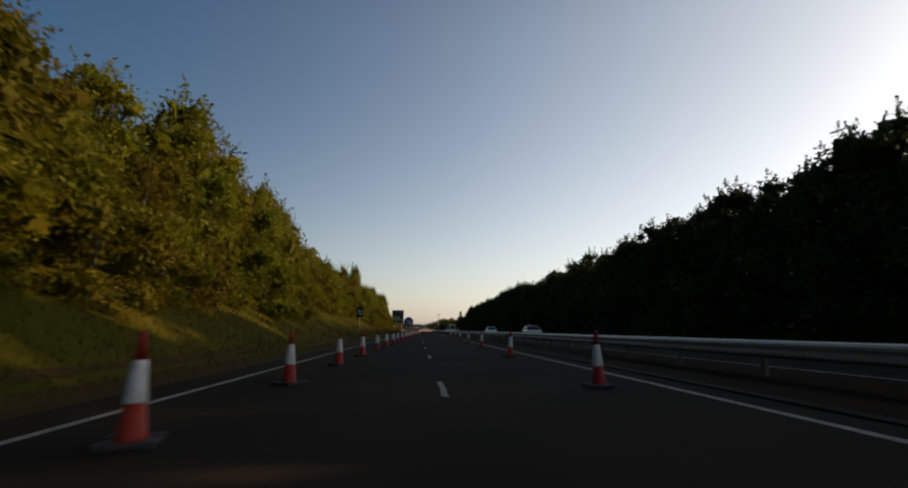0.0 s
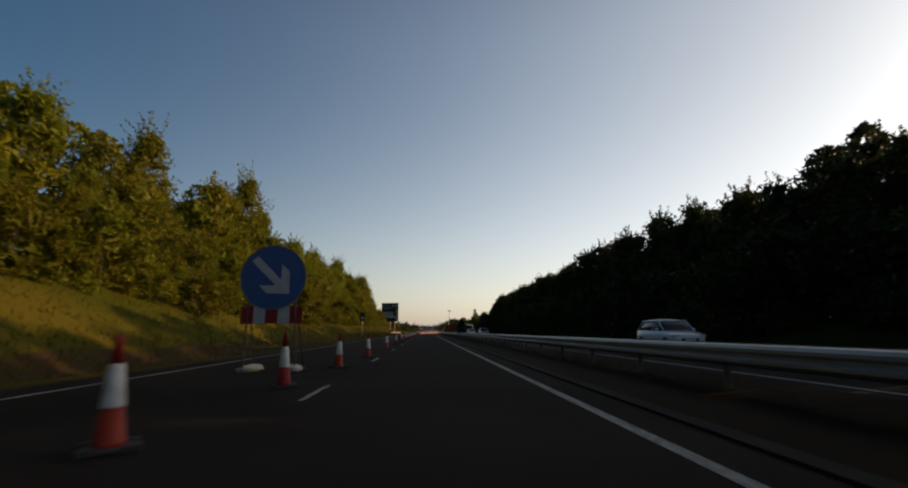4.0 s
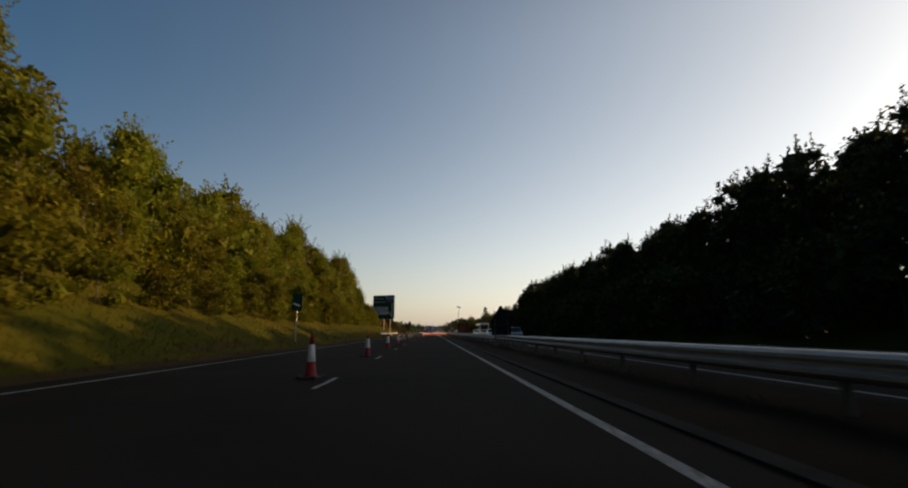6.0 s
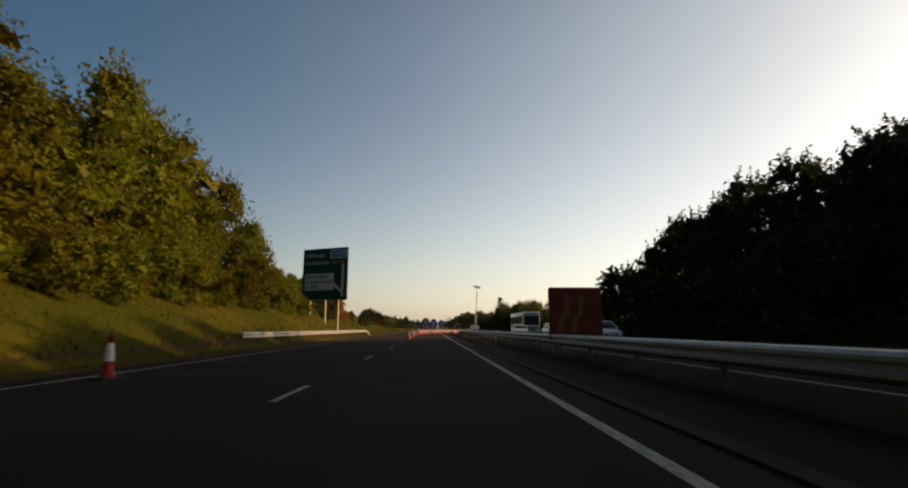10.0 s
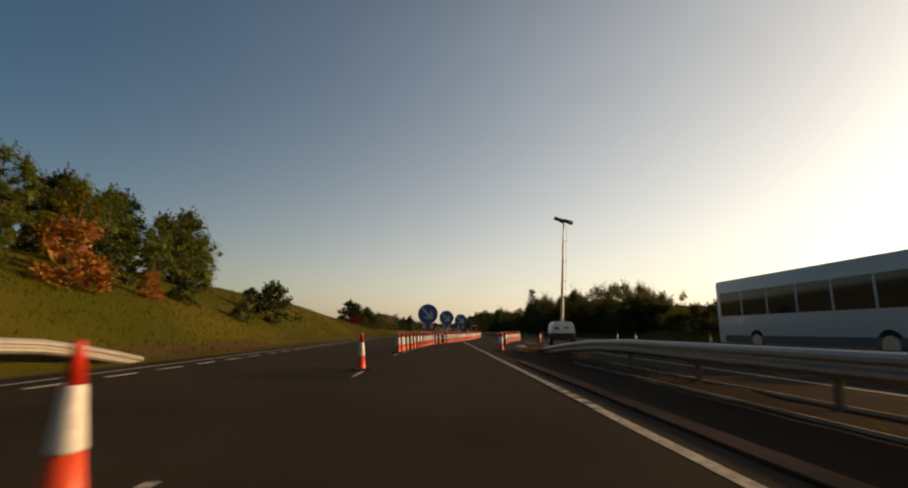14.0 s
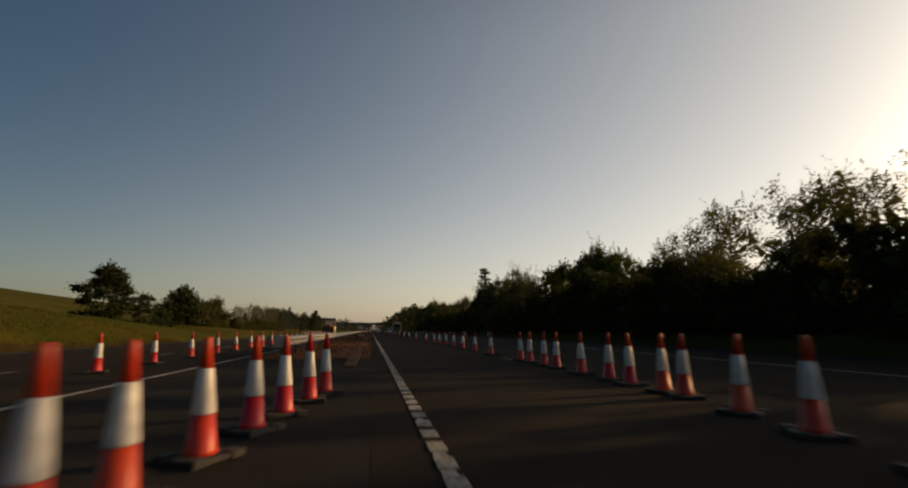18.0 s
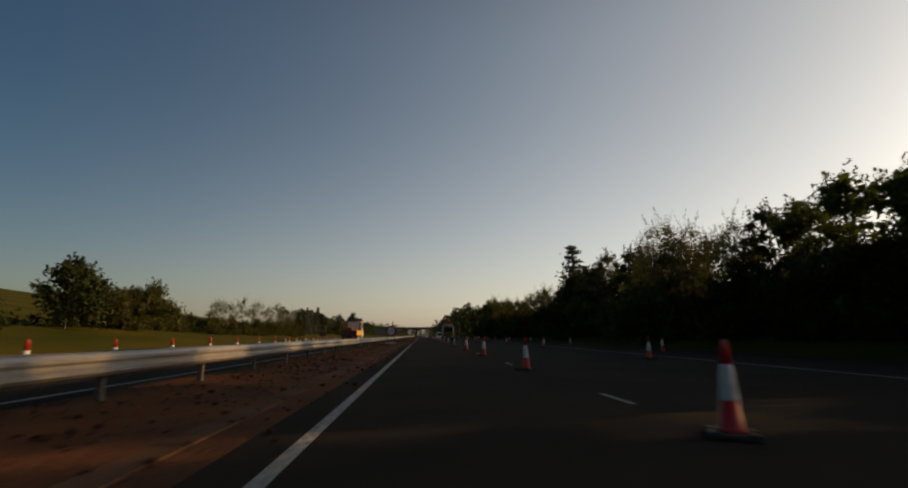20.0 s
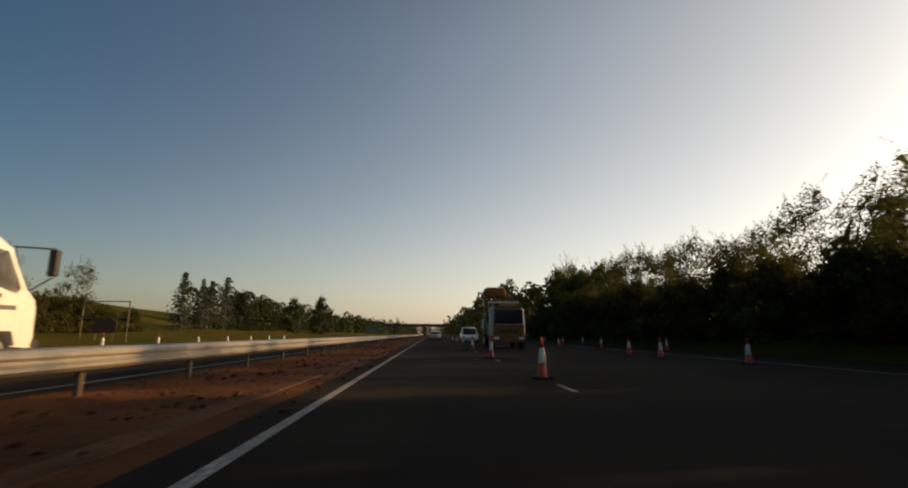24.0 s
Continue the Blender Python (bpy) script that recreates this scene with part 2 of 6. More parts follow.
M_GREYBACK = mat("sign_back", (0.14, 0.14, 0.135), 0.6, metal=0.3, grain=(4, 0.4, (0.1, 0.1, 0.095)))
M_ORANGETXT = mat("sign_amber", (0.30, 0.13, 0.015), 0.5)
M_SAND = mat("sandbag", (0.42, 0.39, 0.34), 0.9, grain=(25, 0.5, (0.4, 0.37, 0.3)), bump=0.6)
M_TYRE = mat("tyre", (0.015, 0.015, 0.015), 0.9)
M_RIM = mat("wheel_rim", (0.45, 0.45, 0.45), 0.35, metal=0.8)
M_GLASS = glass_mat("vehicle_glass")
M_PLASTIC = mat("black_plastic", (0.02, 0.02, 0.021), 0.6)
M_LAMP_W = mat("headlamp_glass", (0.7, 0.7, 0.68), 0.15)
M_LAMP_R = mat("tail_lamp", (0.45, 0.01, 0.01), 0.2)
M_TRUCK_Y = mat("truck_yellow", (0.66, 0.34, 0.008), 0.45, grain=(5, 0.4, (0.5, 0.25, 0.02)), coat=0.2)
M_TRUCK_W = mat("truck_white", (0.72, 0.71, 0.68), 0.4, grain=(4, 0.35, (0.6, 0.57, 0.5)), coat=0.3)
# dirty amber and white, with the backlit lorry's shade mixed into the paint
M_AMBER = mat("dirty_shaded_amber_paint", (0.34, 0.16, 0.022), 0.55, grain=(4, 0.6, (0.19, 0.10, 0.03)), stain=(1.2, 0.6, (0.14, 0.085, 0.04)))
M_DIRTY_SHADED_W = mat("dirty_shaded_white_paint", (0.46, 0.43, 0.38), 0.5, grain=(3, 0.6, (0.30, 0.26, 0.21)))
M_BROWN = mat("rusty_bed", (0.10, 0.05, 0.03), 0.8, grain=(8, 0.6, (0.05, 0.03, 0.02)))


def paint(name, col):
    return mat(name, col, 0.35, grain=(5, 0.2, tuple(c * 0.85 for c in col)), coat=0.6)


# ---------------------------------------------------------------- building helpers
def empty(name, m=None):
    ob = new(name)
    if m is not None:
        ob.matrix_world = m
    return ob


def mesh_of(name, verts, faces, material, smooth=False):
    me = bpy.data.meshes.new(name)
    me.from_pydata([tuple(v) for v in verts], [], [tuple(f) for f in faces])
    me.materials.append(material)
    if smooth:
        me.shade_smooth()
    return me


def bm_mesh(name, bm, material, smooth=False):
    bmesh.ops.recalc_face_normals(bm, faces=bm.faces)
    me = bpy.data.meshes.new(name)
    bm.to_mesh(me)
    bm.free()
    me.materials.append(material)
    if smooth:
        me.shade_smooth()
        me.set_sharp_from_angle(angle=radians(38))
    return me


def part(name, shape, material, parent, label="", smooth=False):
    me = bm_mesh(name, shape, material, smooth) if isinstance(shape, bmesh.types.BMesh) else shape
    ob = new(name, me)
    ob.parent = parent
    if label:
        tagged(ob, label=label)
    return ob


def box(x0, x1, y0, y1, z0, z1, bevel=0.0, bm=None, m=None):
    bm = bm or bmesh.new()
    r = bmesh.ops.create_cube(bm, size=1)
    vs = r["verts"]
    for v in vs:
        v.co = Vector(((x0 + x1) / 2 + v.co.x * (x1 - x0), (y0 + y1) / 2 + v.co.y * (y1 - y0), (z0 + z1) / 2 + v.co.z * (z1 - z0)))
    if bevel:
        es = list({e for v in vs for e in v.link_edges})
        bmesh.ops.bevel(bm, geom=es, offset=bevel, segments=2, affect="EDGES", profile=0.6)
    if m is not None:
        bmesh.ops.transform(bm, matrix=m, verts=bm.verts)
    return bm


def tube(p, q, r0, r1=None, sides=8, bm=None):
    """A round bar from p to q."""
    bm = bm or bmesh.new()
    p, q = Vector(p), Vector(q)
    r1 = r0 if r1 is None else r1
    turn = (q - p).to_track_quat("Z", "Y").to_matrix().to_4x4()
    bmesh.ops.create_cone(bm, cap_ends=True, segments=sides, radius1=r0, radius2=r1, depth=(q - p).length, matrix=Matrix.Translation((p + q) / 2) @ turn)
    return bm


def revolve(profile, sides=16):
    """Turned body from (radius, height) pairs, lowest first."""
    vs, fs = [], []
    for r, z in profile:
        for k in range(sides):
            w = 2 * math.pi * k / sides
            vs.append((r * math.cos(w), r * math.sin(w), z))
    for i in range(len(profile) - 1):
        for k in range(sides):
            j = (k + 1) % sides
            fs.append((i * sides + k, i * sides + j, (i + 1) * sides + j, (i + 1) * sides + k))
    fs.append(tuple(range((len(profile) - 1) * sides, len(profile) * sides)))
    fs.append(tuple(reversed(range(sides))))
    return vs, fs


def plate(points, depth, m=None):
    """Flat outline in the x, z plane, depth thick along y."""
    bm = bmesh.new()
    front = [bm.verts.new((x, 0, z)) for x, z in points]
    back = [bm.verts.new((x, depth, z)) for x, z in points]
    bm.faces.new(front)
    bm.faces.new(list(reversed(back)))
    n = len(points)
    for i in range(n):
        j = (i + 1) % n
        bm.faces.new((front[j], front[i], back[i], back[j]))
    if m is not None:
        bmesh.ops.transform(bm, matrix=m, verts=bm.verts)
    return bm


def disc_points(r, cx=0, cz=0, n=40):
    return [(cx + r * math.cos(2 * math.pi * k / n), cz + r * math.sin(2 * math.pi * k / n)) for k in range(n)]


def rounded(w, h, r, cx=0, cz=0, n=4):
    pts = []
    for qx, qz, a0 in ((1, 1, 0), (-1, 1, 90), (-1, -1, 180), (1, -1, 270)):
        for k in range(n + 1):
            w0 = radians(a0 + 90 * k / n)
            pts.append((cx + qx * (w / 2 - r) + r * math.cos(w0), cz + qz * (h / 2 - r) + r * math.sin(w0)))
    return pts


def letters(text, size, material, parent, m, name="lettering"):
    cu = bpy.data.curves.new("text", "FONT")
    cu.body, cu.size, cu.extrude = text, size, 0.003
    tmp = new("text", cu)
    me = bpy.data.meshes.new_from_object(tmp.evaluated_get(bpy.context.evaluated_depsgraph_get()))
    bpy.data.objects.remove(tmp)
    me.materials.clear()
    me.materials.append(material)
    me.transform(m @ pose(0, 0, 0, 90, 0, 0))
    ob = new(name, me)
    ob.parent = parent
    return ob

# ---------------------------------------------------------------- the lie of the land
def lerp(x, *knots):
    return float(np.interp(x, [k[0] for k in knots], [k[1] for k in knots]))


def left_edge(y):
    """The outer edge line of the near carriageway."""
    return lerp(y, (-60, -7.6), (40, -7.6), (90, -8.4), (200, -8.6), (225, -9.3), (260, -10.2), (300, -10.6), (420, -9.0), (900, -8.4))


def right_edge(y):
    """The outer tarmac edge of the far carriageway, which widens past the crossover into slip roads."""
    return lerp(y, (-60, 13.0), (215, 13.2), (250, 18.5), (300, 21.5), (430, 22.5), (520, 15.0), (600, 13.2), (1200, 13.2))


def ground(x, y):
    """Height of the land; the road itself lies at 0."""
    n = noise.noise((x * 0.11, y * 0.07, 3.1)) * 0.5 + noise.noise((x * 0.35, y * 0.3, 7.7)) * 0.16
    xl, xr = left_edge(y) - 1.7, right_edge(y) + 1.6
    if x < xl:
        d = xl - x
        slope = lerp(y, (-60, 0.52), (205, 0.54), (225, 0.62), (240, 0.58), (257, 0.58), (275, 0.59), (286, 0.60), (292, 0.54), (300, 0.46), (350, 0.16), (420, 0.10), (900, 0.08))
        cap = lerp(y, (-60, 8.5), (205, 8.2), (225, 8.0), (240, 7.6), (260, 7.6), (290, 7.8), (340, 5.0), (420, 3.2), (900, 2.5))
        z = cap * (1 - math.exp(-d * slope / cap * 1.15)) if d > 0 else 0
        z += max(0, d - 22) * lerp(y, (250, 0.045), (300, 0.10), (340, 0.15), (470, 0.14), (700, 0.02))
        z = min(z, 30)
        return z + n * min(1, d / 3) * min(1.0, 0.35 + d / 30) - 0.04
    if x > xr:
        d = x - xr
        top = lerp(y, (-60, 5.0), (205, 4.6), (232, 1.6), (300, 1.3), (420, 1.0), (900, 1.0))
        return top * (1 - math.exp(-d * 0.55 / top)) + n * min(1, d / 4) * 0.6 - 0.04
    return -0.04


def axis(*spans):
    out = []
    for lo, hi, step in spans:
        out += list(np.arange(lo, hi, step))
    out.append(spans[-1][1])
    return [float(v) for v in out]


gx = axis((-1500, -300, 300), (-300, -60, 30), (-60, -30, 3), (-30, -8, 0.8), (-8, 12, 5), (12, 30, 1.0), (30, 60, 5), (60, 300, 40), (300, 1500, 300))
gy = axis((-400, -60, 60), (-60, 480, 2.2), (480, 760, 8), (760, 1200, 40), (1200, 3400, 300))
gv = [(x, y, ground(x, y)) for y in gy for x in gx]
nx = len(gx)
gf = [(j * nx + i, j * nx + i + 1, (j + 1) * nx + i + 1, (j + 1) * nx + i) for j in range(len(gy) - 1) for i in range(nx - 1)]
tagged(new("ground", mesh_of("ground", gv, gf, M_GRASS, True)), "rough grass verges and banks beside the dual carriageway", "ground", kind="structure")


def strip(name, y0, y1, xa, xb, z, material, step=6.0, thick=0.0):
    """A ribbon along the road between the lines xa(y) and xb(y)."""
    ys = list(np.arange(y0, y1, step)) + [y1]
    vs, fs = [], []
    for y in ys:
        vs += [(xa(y), y, z), (xb(y), y, z)]
    fs = [(2 * i, 2 * i + 1, 2 * i + 3, 2 * i + 2) for i in range(len(ys) - 1)]
    if thick:
        k = len(vs)
        vs += [(x, y, zz - thick) for x, y, zz in vs]
        for i in range(len(ys) - 1):
            fs += [(2 * i, 2 * i + 2, k + 2 * i + 2, k + 2 * i), (2 * i + 1, k + 2 * i + 1, k + 2 * i + 3, 2 * i + 3)]
        fs += [(0, k, k + 1, 1), (len(ys) * 2 - 2, len(ys) * 2 - 1, k + len(ys) * 2 - 1, k + len(ys) * 2 - 2)]
    return mesh_of(name, vs, fs, material)


def at(v):
    return lambda y: v


Y0, Y1 = -80.0, 1300.0
sv, sf = [], []
sy = axis((-20, 330, 2.0))
for y in sy:
    ragged = 0.45 * noise.noise((y * 0.21, 4.0, 0.5)) + 0.25 * noise.noise((y * 0.9, 1.0, 2.5))
    for d in (0.85, 1.4, 1.9, 2.4):
        x = left_edge(y) - d - (ragged if d > 2 else 0)
        sv.append((x, y, ground(x, y) + (0.03 if d < 2 else 0.012)))
sf = [(4 * j + i, 4 * j + i + 1, 4 * j + i + 5, 4 * j + i + 4) for j in range(len(sy) - 1) for i in range(3)]
tagged(new("shoulder", mesh_of("shoulder", sv, sf, M_SHOULDER, True)), "bare brown soil between the edge line and the grass", "ground", kind="structure")
tagged(new("road_near", strip("road_near", Y0, Y1, lambda y: left_edge(y) - 0.9, at(0.55), 0.0, M_ASPHALT, 6, 0.12)), "dark asphalt carriageway with a worn surface", "road", kind="structure")
tagged(new("road_far", strip("road_far", Y0, Y1, at(4.4), lambda y: right_edge(y) + 0.7, 0.0, M_ASPHALT, 6, 0.12)), "dark asphalt opposite carriageway", "road", kind="structure")
CROSS0, CROSS1 = 246.0, 300.5


def reserve(y0, y1):
    xs = [0.55, 0.9, 1.5, 2.1, 2.7, 3.3, 3.8, 4.15, 4.4]
    ys = list(np.arange(y0, y1, 0.9)) + [y1]
    vs = []
    for y in ys:
        for i, x in enumerate(xs):
            edge = 0 if i in (0, len(xs) - 1) else 1
            vs.append((x, y, 0.008 if x in (0.9, 3.8, 4.15) else edge * (0.05 + 0.05 * noise.noise((x * 1.3, y * 0.9, 1)) - 0.05 * math.exp(-((x - 2.4) / 0.8) ** 2))))
    k = len(xs)
    return vs, [(j * k + i, j * k + i + 1, (j + 1) * k + i + 1, (j + 1) * k + i) for j in range(len(ys) - 1) for i in range(k - 1)]


for y0, y1 in ((Y0, CROSS0), (CROSS1, Y1)):
    if y1 > 700:
        vs, fs = reserve(y0, 520.0)
        tagged(new("central_reserve", mesh_of("central_reserve", vs, fs, M_SOIL, True)), "bare reddish soil of the central reservation", "ground", kind="structure")
        tagged(new("central_reserve", strip("central_reserve", 520.0, Y1, at(0.55), at(4.4), -0.005, M_SOIL, 20)), "bare reddish soil of the central reservation", "ground", kind="structure")
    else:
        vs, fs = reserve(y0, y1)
        tagged(new("central_reserve", mesh_of("central_reserve", vs, fs, M_RESERVE, True)), "central reservation soil coloured dark for the shade on it", "ground", kind="structure")
tagged(new("crossover_pavement", strip("crossover", CROSS0, CROSS1, at(0.55), at(4.4), -0.002, M_ASPHALT_NEW, 4, 0.1)), "paved gap in the central reservation for the contraflow", "road", kind="structure")


def kerb(name, y0, y1, x0, x1, label, material=M_CONCRETE):
    root = tagged(empty(name), label, "kerb", kind="structure")
    me = bm_mesh("kerbstone", box(x0, x1, 0.004, 2.996, -0.06, 0.03, 0.012), material)
    for i in range(int((y1 - y0) / 3)):
        ob = new("kerbstone", me)
        ob.parent = root
        ob.location = (0, y0 + 3 * i, 0)
    return root


# one drain kerb in two tones: dark for the shade, sandy where sun falls
kerb("drain_kerb", -15, 189, 0.62, 0.86, "concrete drain edging coloured dark for the shaded stretch", M_KERB)
# the sandy tone also stands for sunlight that passes under the beam
kerb("drain_kerb", 189, 237, 0.42, 0.68, "sandy drain edging beside the carriageway", M_DRAIN)
# sun slits through the barrier rails, laid on the ground as thin pale strips
edging = bm_mesh("edging", box(-0.014, 0.014, 0.01, 2.09, -0.08, 0.06, 0.004), M_SUN_SLIT)
for x in (1.97, 2.96):
    root = tagged(empty("reserve_edging"), "thin pale strips for slits of sun along the reservation", "kerb", kind="structure")
    for k in range(22):
        ob = new("edging", edging)
        ob.parent = root
        ob.location = (x, 190 + 2.1 * k, 0)
kerb("drain_kerb", 297, 447, 3.68, 4.0, "sandy drain edging beside the carriageway", M_DRAIN)

# ---------------------------------------------------------------- road markings
wear = random.Random(9)


def ribbed_line(name, y0, y1, x, width, label, material=M_PAINT):
    """White edge line with raised cross ribs."""
    ob = tagged(new(name, strip(name, y0, y1, lambda y: x(y) - width / 2, lambda y: x(y) + width / 2, 0.005, material, 5)), label, "road marking", kind="structure")
    return ob


for y0, y1, worn in ((Y0, 228, False), (228, 262, True), (262, Y1, False)):
    ribbed_line("edge_line", y0, y1, at(0.0), 0.14, "white ribbed line at the edge of the reservation", M_PAINT_WORN if worn else M_PAINT)
for y0, y1 in ((Y0, 262), (304, Y1)):
    ribbed_line("edge_line", y0, y1, at(4.93), 0.14, "white line at the edge of the opposite carriageway")
scraps = tagged(empty("worn_line"), "scraps of a worn white line across the crossover", "road marking", kind="structure")
y = 262.5
while y < 304:
    d = wear.uniform(0.25, 1.5)
    part("scrap", strip("scrap", y, y + d, lambda q: 4.86 + wear.uniform(0, 0.03), lambda q: 5.0 - wear.uniform(0, 0.05), 0.005, M_PAINT_WORN if wear.random() < 0.6 else M_PAINT, 0.25), M_PAINT, scraps)
    y += d + wear.uniform(0.2, 1.3)
ribbed_line("edge_line", Y0, Y1, left_edge, 0.12, "solid white line along the nearside verge")
ribbed_line("edge_line", Y0, 225, at(12.4), 0.15, "solid white line along the far verge")
ribbed_line("edge_line", 236, 470, lambda y: lerp(y, (236, 12.4), (300, 15.5), (400, 18.5), (470, 19.5)), 0.12, "thin worn white line of the slip road")
rib = bm_mesh("rib", box(-0.075, 0.075, -0.16, 0.16, 0.004, 0.014, 0.004), M_PAINT)
for x, lo, hi in ((0.0, 228, 262), (4.93, 286, 304)):
    root = tagged(empty("line_ribs"), "raised white cross ribs on the edge line", "road marking", kind="structure")
    for i in range(int((hi - lo) / 0.5)):
        ob = new("rib", rib)
        ob.parent = root
        ob.location = (x, lo + 0.5 * i, 0)
lane = tagged(empty("lane_line"), "broken white lane line worn thin by traffic", "road marking", kind="structure")
dashes = []
for long, skew in ((2.0, 0.0), (1.8, 0.01), (1.95, -0.012)):
    n = 9
    edge_a = [(-0.055 + wear.uniform(-0.008, 0.018), -long * k / n) for k in range(n + 1)]
    edge_b = [(0.055 + skew + wear.uniform(-0.018, 0.008), -long * k / n) for k in range(n + 1)]
    vs = [(x, y, 0.006) for x, y in edge_a] + [(x, y, 0.006) for x, y in edge_b]
    dashes.append(mesh_of("dash", vs, [(k, k + 1, n + 2 + k, n + 1 + k) for k in range(n)], M_PAINT))
stub = mesh_of("dash", [(-0.05, 0, 0.006), (0.05, 0, 0.006), (0.05, -1.2, 0.006), (-0.05, -1.15, 0.006)], [(0, 3, 2, 1)], M_PAINT)
for k in range(-4, 50):
    for x, dy in ((-3.73, 0.0), (8.9, 3.4)):
        ob = new("dash", dashes[k % 3] if x < 0 else stub)
        ob.parent = lane
        ob.location = (x, 9.0 * k + dy, 0)
hatch = tagged(empty("diverge_line"), "short white dashes marking the start of the exit lane", "road marking", kind="structure")
short = bm_mesh("dash", box(-0.07, 0.07, 0, 1.0, 0.0, 0.006), M_PAINT)
for k in range(40):
    ob = new("dash", short)
    ob.parent = hatch
    ob.location = (left_edge(224 + 2.0 * k) + 0.75, 224 + 2.0 * k, 0)

# ---------------------------------------------------------------- crash barriers
def w_profile():
    """The folded section of a barrier beam: (out, up)."""
    return [(0.0, 0.0), (0.048, 0.022), (0.08, 0.065), (0.08, 0.11), (0.03, 0.15), (0.03, 0.185), (0.08, 0.225), (0.08, 0.27), (0.048, 0.313), (0.0, 0.335)]


OUT, LOW = 0.17, 0.40       # beam off the post line, lower edge above the ground


def beam_mesh(length, side):
    prof = w_profile()
    vs = [(side * (OUT + o), yy, LOW + u) for yy in (0.0, length) for o, u in prof] + [(side * (OUT - 0.006 + o * 0.93), yy, LOW + u) for yy in (0.0, length) for o, u in prof]
    k = len(prof)
    fs = [(i, i + 1, k + i + 1, k + i) for i in range(k - 1)] + [(2 * k + i, 3 * k + i, 3 * k + i + 1, 2 * k + i + 1) for i in range(k - 1)]
    fs += [(0, k, 3 * k, 2 * k), (k - 1, 3 * k - 1, 4 * k - 1, 2 * k - 1)]
    return mesh_of("beam", vs, fs, M_STEEL, False)


POST = bm_mesh("post", box(-0.045, 0.045, -0.035, 0.035, -0.1, 0.70, 0.006), M_POST)
SPACER = bm_mesh("spacer", box(-OUT, OUT, -0.05, 0.05, 0.50, 0.64, 0.01), M_POST)
BEAM_R, BEAM_L = beam_mesh(3.215, 1), beam_mesh(3.215, -1)


def barrier(name, x, y0, y1, label, both=True, joined=False):
    root = tagged(empty(name, pose(x, y0, 0)), label, "crash barrier")
    n = int((y1 - y0) / 3.2)
    for i in range(n + 1):
        post = new("post", POST)
        post.parent = root
        post.location = (0, 3.2 * i, 0)
        arm = new("spacer", SPACER)
        arm.parent = post
        if i == n:
            break
        for me in ((BEAM_R, BEAM_L) if both else (BEAM_R,)):
            ob = new("beam", me)
            ob.parent = root
            ob.location = (0, 3.2 * i, 0)
    return root, n * 3.2


def beam_end(root, y, way, side=1, name="terminal", run=1.0):
    """Beam running down into the ground over 5 m, or a longer run."""
    prof = w_profile()
    vs, fs = [], []
    steps = [(0, 0.0), (1.2, -0.06), (2.6, -0.24), (4.0, -0.46), (5.0, -0.64)]
    k = len(prof)
    for d, drop in steps:
        vs += [(side * (OUT + o), y + way * d * run, LOW + u + drop) for o, u in prof]
    for s in range(len(steps) - 1):
        fs += [(s * k + i, s * k + i + 1, (s + 1) * k + i + 1, (s + 1) * k + i) for i in range(k - 1)]
    me = mesh_of(name, vs, fs, M_STEEL)
    ob = new(name, me)
    ob.parent = root
    so = ob.modifiers.new("thick", "SOLIDIFY")
    so.thickness = 0.006


BX = 2.85
b1, len1 = barrier("reserve_barrier", BX, -22, 234.4, "long galvanised steel crash barrier on posts in the reservation")
for side in (1, -1):
    beam_end(b1, len1, 1, side, run=2.2)
b2, len2 = barrier("reserve_barrier", 1.42, 301.3, 470, "sunlit galvanised steel crash barrier on posts with a blunt end")
end_bm = bmesh.new()
for zz in (0.36, 0.76):
    tube((-0.3, -0.1, zz), (0.3, -0.1, zz), 0.02, bm=end_bm)
box(-0.26, 0.26, -0.16, 0.02, 0.34, 0.78, 0.05, bm=end_bm)
part("end_shoe", end_bm, M_STEEL, b2, "dented blunt barrier end")
b3 = tagged(empty("reserve_barrier", pose(1.42, 469.3, 0)), "distant galvanised crash barrier running on towards the bridge", "crash barrier")
vs, fs = [], []
far = bmesh.new()
for side in (1, -1):
    box(side * (OUT + 0.03) - 0.02, side * (OUT + 0.03) + 0.02, 0, 330, LOW, LOW + 0.335, bm=far)
part("beam", far, M_STEEL, b3)
far = bmesh.new()
for i in range(100):
    box(-0.04, 0.04, i * 3.2 - 0.03, i * 3.2 + 0.03, -0.1, 0.70, bm=far)
tagged(part("post_row", far, M_POST, b3), kind="stuff")
lb, lbl = barrier("verge_barrier", -11.2, 187.2, 233, "low sunlit steel crash barrier along the grass verge", both=False)
beam_end(lb, lbl, 1)
lb.location.z = 0.06

